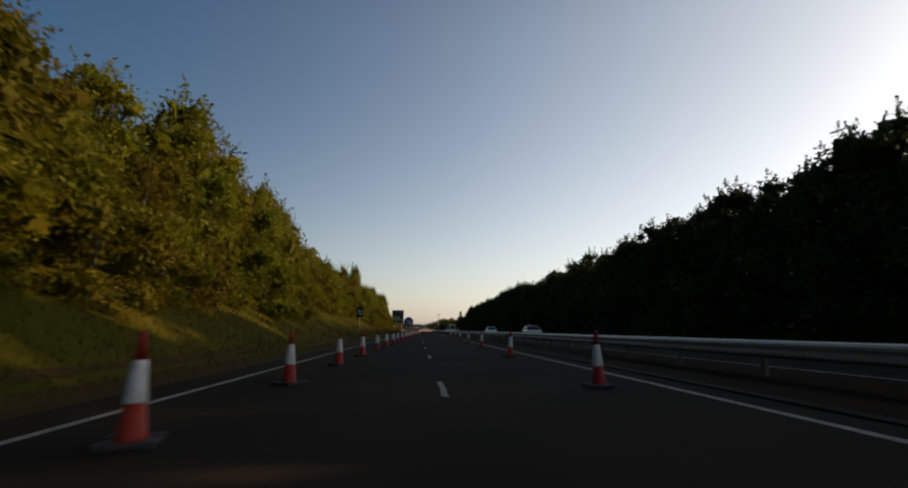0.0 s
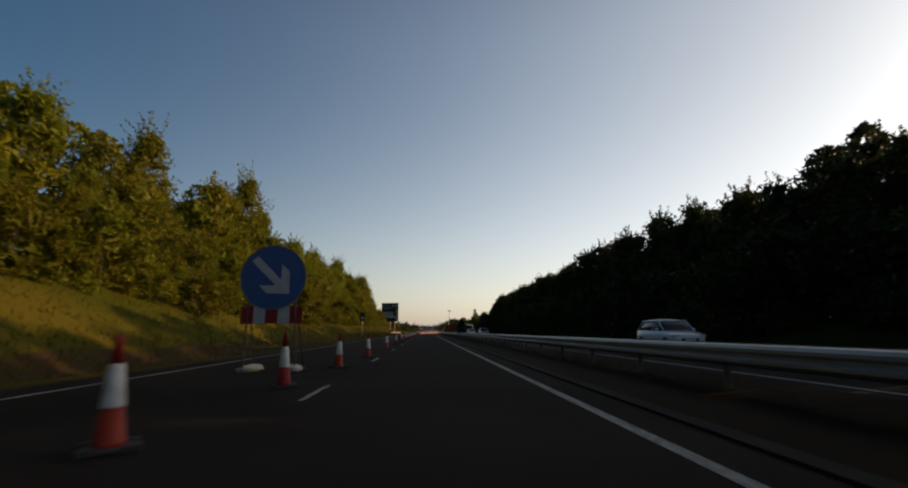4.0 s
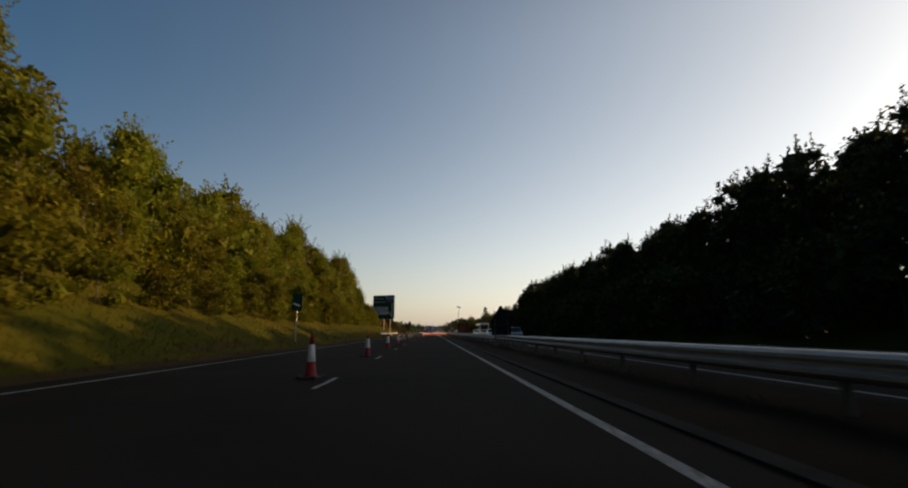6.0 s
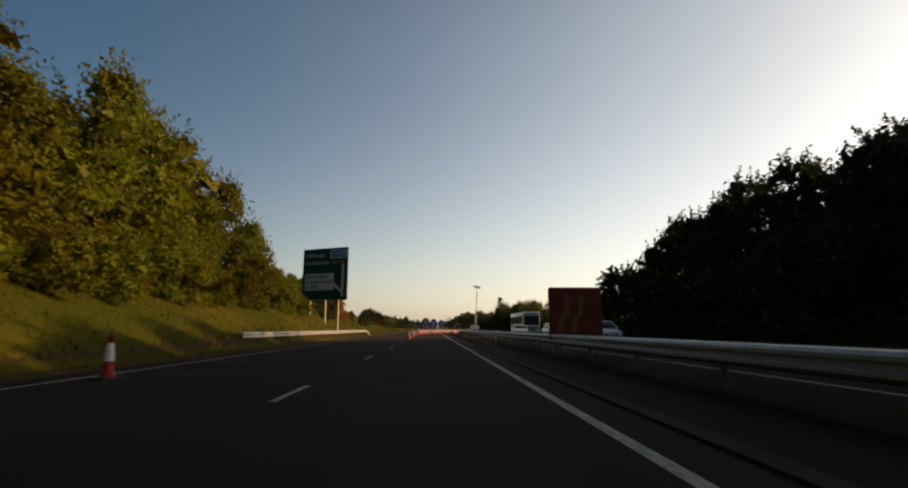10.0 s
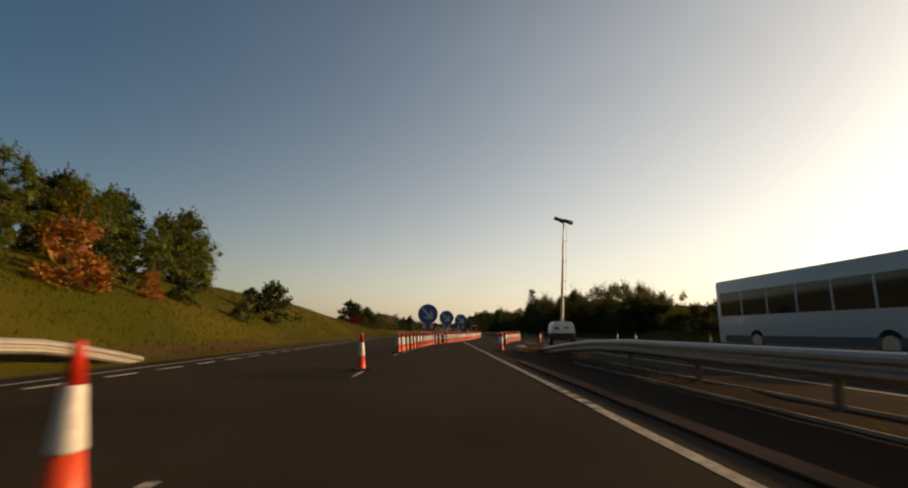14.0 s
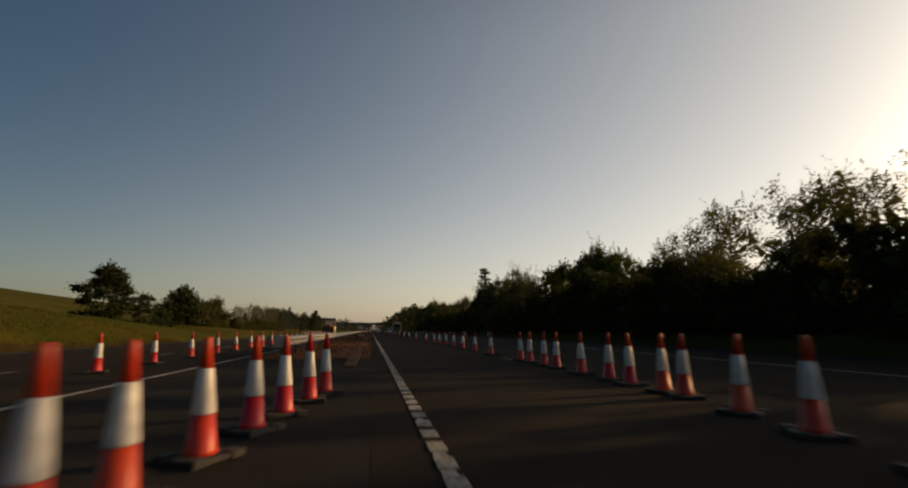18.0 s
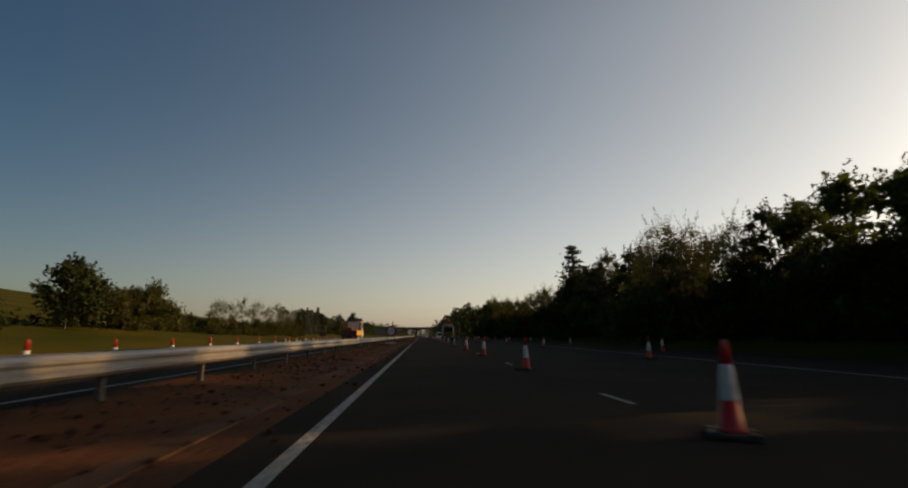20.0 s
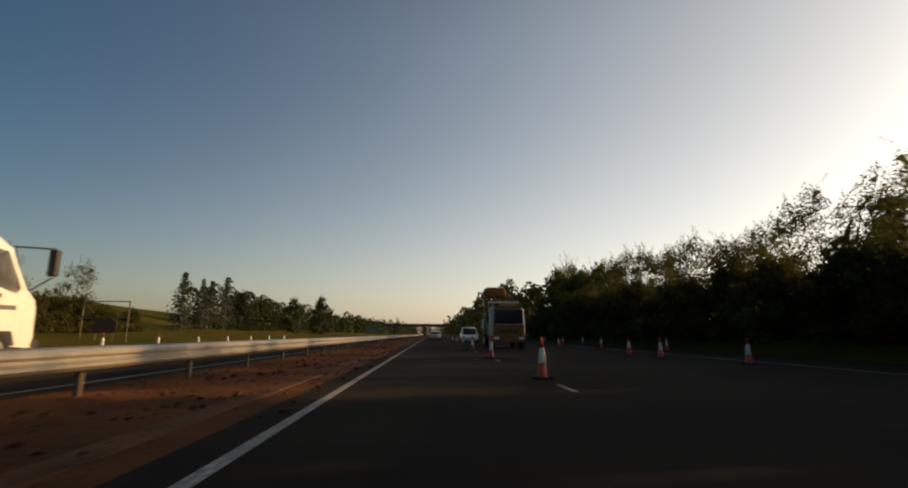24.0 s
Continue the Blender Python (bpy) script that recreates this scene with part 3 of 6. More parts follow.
# ---------------------------------------------------------------- traffic cones
def cone(tall, red, label):
    """Cone 1 m or 0.75 m tall with a rubber foot, red body and white sleeve."""
    root = tagged(empty("traffic_cone"), label, "traffic cone", "traffic cones")
    s = tall
    rb, rt = 0.116 * (0.75 + 0.25 * s), 0.026
    rad = lambda z: rb + (rt - rb) * (z / s)
    foot = bmesh.new()
    w = 0.205 if s > 0.85 else 0.185
    box(-w, w, -w, w, 0.0, 0.045, 0.02, bm=foot)
    for sx in (-1, 1):
        for sy in (-1, 1):
            box(sx * w * 0.78 - 0.06, sx * w * 0.78 + 0.06, sy * w * 0.78 - 0.06, sy * w * 0.78 + 0.06, 0.0, 0.06, 0.012, bm=foot)
    part("foot", foot, M_RUBBER, root, "black rubber foot")
    z1, z2 = (0.37 * s, 0.74 * s)
    vs, fs = revolve([(rad(0.04) + 0.016, 0.04), (rad(0.06) + 0.004, 0.075), (rad(z1), z1)])
    part("body", mesh_of("body", vs, fs, red, True), red, root)
    vs, fs = revolve([(rad(z1) + 0.004, z1 - 0.002), (rad(z1) + 0.007, z1 + 0.01), (rad((z1 + z2) / 2) + 0.006, (z1 + z2) / 2), (rad(z2) + 0.006, z2 - 0.01), (rad(z2), z2)])
    part("sleeve", mesh_of("sleeve", vs, fs, M_SLEEVE, True), M_SLEEVE, root, "white reflective sleeve")
    vs, fs = revolve([(rad(z2) - 0.001, z2 - 0.001), (rad(s - 0.02), s - 0.03), (rt - 0.004, s - 0.004), (rt * 0.6, s)])
    part("tip", mesh_of("tip", vs, fs, red, True), red, root)
    return root


rng = random.Random(5)
small = cone(0.93, M_CONE_DARK, "red traffic cone with a white sleeve standing on the lane line")
tall = cone(0.89, M_CONE_RED, "tall red and white traffic cone closing off the crossover")
spots_small, spots_tall = [], []
for k in range(-2, 19):
    y = -4.7 + 4.5 * k
    spots_small.append((lerp(y, (-10, -6.65), (36, -5.3), (80, -4.25)), y))
for k in range(-1, 7):
    y = -1.0 + 9.0 * k
    spots_small.append((lerp(y, (-1, -1.1), (43, -0.15), (60, 0.2)), y))
for k in range(0, 10):
    spots_small.append((-4.15 - 0.02 * k, 81.3 + 8.85 * k))
spots_small += [(-5.76, 167.2), (-6.1, 166.4), (-7.85, 172.4)]
spots_tall += [(-3.68, 206.3), (-3.73, 215.5), (-3.85, 224.4), (-3.86, 233.7)]
NEAR_ROW = [(-3.7, 242.4), (-3.65, 244.6), (-3.2, 248.2), (-2.55, 255.2), (-1.55, 258.2), (-0.67, 262.5), (0.9, 271.3), (1.5, 274.6), (2.1, 280.0), (2.75, 284.4), (3.3, 289.0), (3.75, 291.9)]
FAR_ROW = [(2.36, 254.2), (2.42, 255.0), (2.92, 258.5), (4.5, 265), (6.05, 271.5), (6.7, 276.2), (7.1, 281), (7.9, 285.5), (8.8, 290.4), (9.05, 300)]
NEAR_Y = [242.4, 243.55, 244.45, 245.3, 246.35, 247.2, 248.2, 249.4, 250.6, 251.6, 252.7, 253.7, 254.6, 255.37, 256.0, 256.75, 257.85, 258.56, 259.16, 259.72, 260.37, 261.0, 261.8, 262.6, 263.4, 264.25,
          265.1, 265.9, 266.8, 267.6, 268.4, 269.2, 270.0, 270.65, 271.37, 272.3, 273.05, 274.0, 274.9, 275.8, 276.7, 277.7, 278.6, 279.5, 280.6, 281.9, 283.05, 284.1, 285.2, 286.3, 286.95, 287.9, 288.9, 289.75, 290.85, 291.65]
FAR_Y = [254.35, 255.0, 255.75, 256.4, 256.9, 257.5, 258.1, 258.8, 259.8, 260.7, 261.6, 262.5, 263.4, 264.3, 265.2, 266.1, 267.0, 267.9, 268.8, 269.7, 270.5, 271.6, 272.5, 273.6, 274.65, 275.6, 276.55, 277.2, 277.85,
         278.8, 279.7, 280.6, 281.6, 282.6, 283.6, 284.6, 285.6, 286.6, 287.8, 288.95, 290.3, 290.9, 291.85, 292.7, 294.0, 295.6, 296.5, 297.8, 298.7]
for row, places in ((NEAR_ROW, NEAR_Y), (FAR_ROW, FAR_Y)):
    spots_tall += [(lerp(y, *[(q, p) for p, q in row]), y) for y in places]
spots_tall += [(0.97, 245.3), (1.0, 246.0)]
spots_tall += [(9.0, 299.6 + 2.9 * k) for k in range(1, 8)]
for y in (324.0, 333.0, 342.1, 351.3, 362.5, 371.7, 382.2, 391.8, 400.6, 409.7, 418.7, 427.7, 436.7, 445.7):
    spots_tall.append((8.88, y))
for k in range(0, 26):
    spots_tall.append((-1.7 - 0.05 * k, 296.2 + 3.1 * k))
for k in range(0, 16):
    spots_small.append((-8.2, 372 + 4.5 * k))
for k in range(0, 9):
    spots_tall.append((lerp(k, (0, 15.0), (8, 17.5)), 338.5 + 18.0 * k))
    spots_tall.append((lerp(k, (0, 19.5), (8, 23.0)), 346.2 + 18.5 * k))
spots_tall += [(19.9, 439.6), (16.3, 414.0), (17.2, 406.2), (18.4, 424.0)]
spots_tall += [(8.6, 262.5), (10.2, 252.0), (11.6, 259.0), (12.4, 247.5), (6.2, 262.0)]
for spots, thing in ((spots_small, small), (spots_tall, tall)):
    for i, (x, y) in enumerate(spots):
        m = pose(x + rng.uniform(-0.02, 0.02), y + rng.uniform(-0.03, 0.03), 0.002, rng.uniform(-1.2, 1.2), rng.uniform(-1.2, 1.2), rng.uniform(0, 360))
        if i == 0:
            thing.matrix_world = m
        else:
            copy_thing(thing, m)

# ---------------------------------------------------------------- signs
def sandbag(m, label="pale sandbag slumped over the foot of a sign"):
    bm = bmesh.new()
    bmesh.ops.create_uvsphere(bm, u_segments=14, v_segments=8, radius=1.0)
    for v in bm.verts:
        n = noise.noise(v.co * 2.2 + m.translation) * 0.16
        v.co = Vector((v.co.x * (0.30 + n), v.co.y * (0.19 + n * 0.5), max(-0.07, v.co.z * (0.11 + n * 0.3)) + 0.07))
    root = new("sandbag", bm_mesh("sandbag", bm, M_SAND, True))
    root.matrix_world = m
    return tagged(root, label, "sandbag", "sandbags")


def arrow_outline(size):
    """Arrow that points down to the right."""
    s = size
    raw = [(-0.09, 0.62), (0.09, 0.62), (0.09, -0.18), (0.36, 0.09), (0.36, -0.17), (0.0, -0.55), (-0.36, -0.17), (-0.36, 0.09), (-0.09, -0.18)]
    c, d = math.cos(radians(45)), math.sin(radians(45))
    return [((x * c - z * d) * s, (x * d + z * c) * s) for x, z in raw]


def keep_right(x, y, turn=0.0, zc=2.26, label="large round blue sign with a white arrow on a steel frame"):
    """Blue disc 1.5 m across on a folding frame with a red and white board under it."""
    root = tagged(empty("arrow_sign", pose(x, y, 0, 0, 0, turn)), label, "road sign", "blue arrow signs")
    d = part("disc", plate(disc_points(0.78, 0, zc), 0.02), M_BLUE, root, "round blue plate")
    part("arrow", plate([(px, pz + zc) for px, pz in arrow_outline(1.04)], 0.006, Matrix.Translation((0, -0.009, 0))), M_WHITE_SHADED, d, "white arrow pointing down to the right")
    ring = bmesh.new()
    n = 40
    for k in range(n):
        a0, a1 = 2 * math.pi * k / n, 2 * math.pi * (k + 1) / n
        q = [(0.77 * math.cos(a0), 0.77 * math.sin(a0)), (0.795 * math.cos(a0), 0.795 * math.sin(a0)), (0.795 * math.cos(a1), 0.795 * math.sin(a1)), (0.77 * math.cos(a1), 0.77 * math.sin(a1))]
        ring.faces.new([ring.verts.new((px, -0.005, pz + zc)) for px, pz in q])
    part("rim", ring, M_GREYBACK, d)
    board = part("board", box(-0.72, 0.72, 0.03, 0.05, zc - 1.12, zc - 0.70), M_WHITE_SHADED, root, "red and white striped board")
    for i in (-1, 0, 1):
        part("stripe", box(i * 0.58 - 0.15, i * 0.58 + 0.15, 0.024, 0.028, zc - 1.115, zc - 0.705), M_RED_SHADED, board)
    for sx in (-1, 1):
        part("leg", tube((sx * 0.62, 0.03, 0.0), (sx * 0.52, 0.03, 2.5), 0.022), M_FRAME, root)
        part("stay", tube((sx * 0.62, 0.9, 0.02), (sx * 0.56, 0.05, 1.75), 0.018), M_FRAME, root)
        part("foot_bar", tube((sx * 0.62, -0.25, 0.025), (sx * 0.62, 1.0, 0.025), 0.022), M_FRAME, root)
    for zz in (0.55, 1.8):
        part("crossbar", tube((-0.60, 0.03, zz), (0.60, 0.03, zz), 0.016), M_FRAME, root)
    return root


keep_right(-5.75, 75.0)
keep_right(-3.0, 261.0)
keep_right(-1.33, 276.4, zc=2.36)
keep_right(0.64, 286.2, zc=2.3)
for x, y in ((-3.1, 259.6), (-2.4, 261.0), (-3.0, 261.9), (-1.95, 276.8), (-0.7, 276.7), (0.1, 287.4), (1.3, 287.3), (-6.2, 75.2), (-5.2, 75.2)):
    sandbag(pose(x, y, 0.0, 0, 0, rng.uniform(0, 360)))


def direction_sign():
    """Tall green junction sign on three posts."""
    p, q = Vector((-16.1, 216.75)), Vector((-10.75, 214.5))
    wide = (q - p).length
    turn = math.degrees(math.atan2(q.y - p.y, q.x - p.x))
    cx, cy = (p + q) / 2
    root = tagged(empty("direction_sign", pose(cx, cy, 0, 0, 0, turn)), "tall green road sign with white lettering on three timber posts", "road sign")
    z0, z1 = 3.98, 9.72
    zc, hh = (z0 + z1) / 2, z1 - z0
    panel = part("panel", plate(rounded(wide, hh, 0.15, 0, zc), 0.05), M_GREEN, root, "green sign panel")
    edge = bmesh.new()
    outer, inner = rounded(wide - 0.06, hh - 0.06, 0.13, 0, zc), rounded(wide - 0.16, hh - 0.16, 0.09, 0, zc)
    ov, iv = [edge.verts.new((a, -0.006, b)) for a, b in outer], [edge.verts.new((a, -0.006, b)) for a, b in inner]
    for i in range(len(ov)):
        j = (i + 1) % len(ov)
        edge.faces.new((ov[i], ov[j], iv[j], iv[i]))
    part("border", edge, M_WHITE_SHADED, panel, "thin white border")
    y = Matrix.Translation((0, -0.012, 0))
    L = -wide / 2

    def put(text, x, z, size, material):
        letters(text, size, material, panel, Matrix.Translation((L + x, -0.012, z)))
    put("Edinburgh", 0.35, 8.78, 0.60, M_WHITE_SHADED)
    put("Dunfermline", 0.35, 7.95, 0.60, M_WHITE_SHADED)
    part("patch", plate(rounded(2.0, 0.78, 0.1, L + 4.55, 9.02), 0.006, Matrix.Translation((0, -0.008, 0))), M_BLUE, panel, "blue motorway patch")
    part("patch_edge", plate(rounded(2.1, 0.88, 0.12, L + 4.55, 9.02), 0.003, Matrix.Translation((0, -0.004, 0))), M_WHITE, panel)
    letters("(M 90)", 0.62, M_WHITE_SHADED, panel, Matrix.Translation((L + 3.72, -0.016, 8.80)))
    put("(A 907)", 3.75, 7.95, 0.56, M_ORANGETXT)
    part("white_panel", plate(rounded(3.75, 1.85, 0.1, L + 2.2, 6.02), 0.006, Matrix.Translation((0, -0.008, 0))), M_WHITE_SHADED, panel, "white local destinations panel")
    for i, text in enumerate(("Burntisland", "Cowdenbeath", "A 909")):
        letters(text, 0.62, M_BLACK, panel, Matrix.Translation((L + 0.5, -0.018, 6.42 - 0.57 * i)))
    part("route_bar", plate([(L + 5.05, 4.35), (L + 5.32, 4.35), (L + 5.32, 7.75), (L + 5.185, 8.0), (L + 5.05, 7.75)], 0.006, Matrix.Translation((0, -0.008, 0))), M_WHITE_SHADED, panel, "white route arrow")
    part("branch_bar", plate([(L + 5.05, 4.75), (L + 5.05, 5.12), (L + 4.1, 5.98), (L + 3.8, 5.98), (L + 3.8, 5.7)], 0.006, Matrix.Translation((0, -0.009, 0))), M_WHITE_SHADED, panel, "white branch to the exit")
    for i, fx in enumerate((0.18, 0.52, 0.80)):
        x = L + wide * fx
        w = root.matrix_world @ Vector((x, 0.1, 0)) if False else pose(cx, cy, 0, 0, 0, turn) @ Vector((x, 0.1, 0))
        part("post", box(x - 0.085, x + 0.085, 0.055, 0.23, ground(w.x, w.y) - 0.4, 9.3, 0.015), M_TIMBER, root, "weathered timber post")
    return root


direction_sign()


def countdown(y, bars):
    x = -10.8
    g = ground(x, y)
    root = tagged(empty("countdown_marker", pose(x, y, 0)), "narrow dark green countdown marker with white slanted bars on a post", "road sign", "countdown markers")
    panel = part("panel", plate(rounded(0.66, 1.2, 0.06, 0, 2.93), 0.02), M_GREEN, root)
    for i in range(bars):
        zc = 2.78 + 0.30 * i
        part("bar", plate([(-0.22, zc + 0.12), (-0.22, zc + 0.02), (0.22, zc - 0.16), (0.22, zc - 0.06)], 0.004, Matrix.Translation((0, -0.006, 0))), M_WHITE, panel, "slanted white bar")
    part("post", tube((0, 0.05, g - 0.3), (0, 0.05, 3.4), 0.038), M_STEEL, root, "round grey steel post")


countdown(47.4, 2)
countdown(130.5, 1)


def works_board():
    """Low yellow temporary board on a frame among the cones."""
    root = tagged(empty("works_sign", pose(-5.75, 163.7, 0, 0, 0, -4)), "faded amber roadworks board on a low frame", "road sign")
    panel = part("panel", plate(rounded(1.15, 0.74, 0.05, 0, 1.27), 0.02), M_AMBER, root)
    e = bmesh.new()
    for x0, x1, z0, z1 in ((-0.54, 0.54, 1.59, 1.605), (-0.54, 0.54, 0.93, 0.945), (-0.55, -0.535, 0.93, 1.605), (0.535, 0.55, 0.93, 1.605)):
        box(x0, x1, -0.005, -0.001, z0, z1, bm=e)
    part("border", e, M_BLACK, panel)
    part("route", plate([(0.10, 1.02), (0.15, 1.02), (0.27, 1.34), (0.30, 1.56), (0.25, 1.56), (0.22, 1.36)], 0.004, Matrix.Translation((0, -0.006, 0))), M_BLACK, panel, "black bent route line")
    part("branch", plate([(-0.12, 1.12), (-0.08, 1.18), (0.14, 1.08), (0.12, 1.02)], 0.004, Matrix.Translation((0, -0.005, 0))), M_BLACK, panel)
    for sx in (-1, 1):
        part("leg", tube((sx * 0.5, 0.04, 0.0), (sx * 0.45, 0.04, 1.5), 0.02), M_POST, root)
        part("stay", tube((sx * 0.5, 0.7, 0.02), (sx * 0.46, 0.05, 1.1), 0.016), M_POST, root)
    part("crossbar", tube((-0.5, 0.04, 0.5), (0.5, 0.04, 0.5), 0.015), M_POST, root)


works_board()
for x, y in ((-5.5, 163.3), (-6.35, 163.8), (-6.0, 163.4)):
    sandbag(pose(x, y, 0, 0, 0, rng.uniform(0, 360)))


def lane_shift_board():
    """Red board with a yellow bent double arrow, standing in the reservation."""
    root = tagged(empty("lane_shift_sign", pose(3.55, 180.0, 0)), "large red board with yellow curving lane arrows behind the barrier", "road sign")
    panel = part("panel", plate(rounded(1.95, 1.9, 0.08, 0, 1.46), 0.025), M_FADED_RED, root)
    for dx in (-0.36, 0.14):
        pts = [(-0.30, 0.75), (-0.12, 0.75), (-0.10, 1.15), (0.14, 1.50), (0.16, 1.85), (0.28, 1.85), (0.08, 2.2), (-0.12, 1.85), (0.0, 1.85), (-0.02, 1.56), (-0.27, 1.20)]
        part("arrow", plate([(px + dx, pz) for px, pz in pts], 0.005, Matrix.Translation((0, -0.007, 0))), M_OCHRE, panel, "curving faded amber arrow")
    part("footer", plate(rounded(1.8, 0.2, 0.03, 0, 0.62), 0.004, Matrix.Translation((0, -0.006, 0))), M_OCHRE, panel, "faded amber footer plate")
    part("border", plate(rounded(1.8, 0.02, 0.009, 0, 0.76), 0.004, Matrix.Translation((0, -0.006, 0))), M_BLACK, panel)
    for sx in (-1, 1):
        part("leg", tube((sx * 0.75, 0.06, 0.0), (sx * 0.75, 0.06, 2.2), 0.025), M_POST, root)
        part("stay", tube((sx * 0.75, 1.0, 0.02), (sx * 0.75, 0.08, 1.6), 0.02), M_POST, root)


lane_shift_board()


def warning_triangle():
    root = tagged(empty("warning_sign", pose(2.75, 129.0, 0)), "triangular warning sign back, grey darkened to black for shade", "road sign")
    # grey sign back coloured black, so its shade against the wood is painted in
    part("panel", plate([(-0.68, 1.42), (0.68, 1.42), (0.72, 1.49), (0.05, 2.62), (-0.05, 2.62), (-0.72, 1.49)], 0.02), M_BLACK, root)
    part("plate", box(-0.62, 0.62, 0.0, 0.02, 0.72, 1.36), M_BLACK, root)
    for sx in (-1, 1):
        part("leg", tube((sx * 0.45, -0.04, 0.0), (sx * 0.42, -0.04, 1.75), 0.022), M_FRAME, root)
        part("stay", tube((sx * 0.45, -0.8, 0.02), (sx * 0.43, -0.05, 1.3), 0.018), M_FRAME, root)


warning_triangle()


def speed_sign():
    root = tagged(empty("speed_limit_sign", pose(2.7, 372.7, 0, 0, 0, -3)), "grey board with a fifty speed limit roundel on a frame", "road sign")
    panel = part("panel", plate(rounded(1.0, 0.98, 0.05, 0, 1.42), 0.02), M_FRAME, root)
    face = part("roundel", plate(disc_points(0.45, 0, 1.42), 0.004, Matrix.Translation((0, -0.006, 0))), M_RED, panel, "red ring")
    part("face", plate(disc_points(0.365, 0, 1.42), 0.004, Matrix.Translation((0, -0.009, 0))), M_WHITE, face, "white face")
    letters("50", 0.52, M_BLACK, face, Matrix.Translation((-0.295, -0.014, 1.25)))
    for sx in (-1, 1):
        part("leg", tube((sx * 0.40, 0.04, 0.0), (sx * 0.40, 0.04, 1.85), 0.02), M_POST, root)
        part("stay", tube((sx * 0.40, 0.7, 0.03), (sx * 0.40, 0.05, 1.1), 0.016), M_POST, root)
    for zz in (0.35, 0.8):
        part("crossbar", tube((-0.4, 0.04, zz), (0.4, 0.04, zz), 0.014), M_POST, root)


speed_sign()
for x, y in ((2.3, 372.8), (2.62, 373.2), (3.0, 373.1), (2.75, 373.8)):
    sandbag(pose(x, y, 0.06, 0, 0, rng.uniform(0, 360)))


def verge_board(x, y, z, w, h, label, material):
    g = ground(x, y)
    root = tagged(empty("verge_sign", pose(x, y, 0)), label, "road sign")
    part("panel", plate(rounded(w, h, 0.04, 0, g + z), 0.02), material, root)
    for sx in (-1, 1):
        part("leg", tube((sx * w * 0.38, 0.04, g - 0.2), (sx * w * 0.38, 0.04, g + z + h / 2), 0.025), M_POST, root)


verge_board(-16.6, 305.0, 0.85, 1.8, 1.15, "red works board standing on the grass verge", M_RED_SHADED)
verge_board(-14.2, 421.8, 0.95, 1.4, 0.8, "dull red brown works board on the verge", M_BROWN)


def sign_frame(x, y):
    """Empty tubular frame that a sign has been taken from."""
    root = tagged(empty("sign_frame", pose(x, y, ground(x, y) - 0.3)), "empty dark tubular sign frame on the grass verge", "sign frame")
    for sx in (-1.5, 1.5):
        part("post", tube((sx, 0, 0), (sx, 0, 2.9), 0.045), M_POST, root)
    for zz in (1.75, 2.85):
        part("rail", tube((-1.5, 0, zz), (1.5, 0, zz), 0.035), M_POST, root)
    part("brace", tube((-1.5, 0, 2.8), (-0.5, 0, 1.8), 0.02), M_POST, root)


sign_frame(-15.4, 423.6)
verge_board(-14.0, 560.0, 2.4, 5.0, 2.2, "wide pale back of a distant road sign", M_GREYBACK)


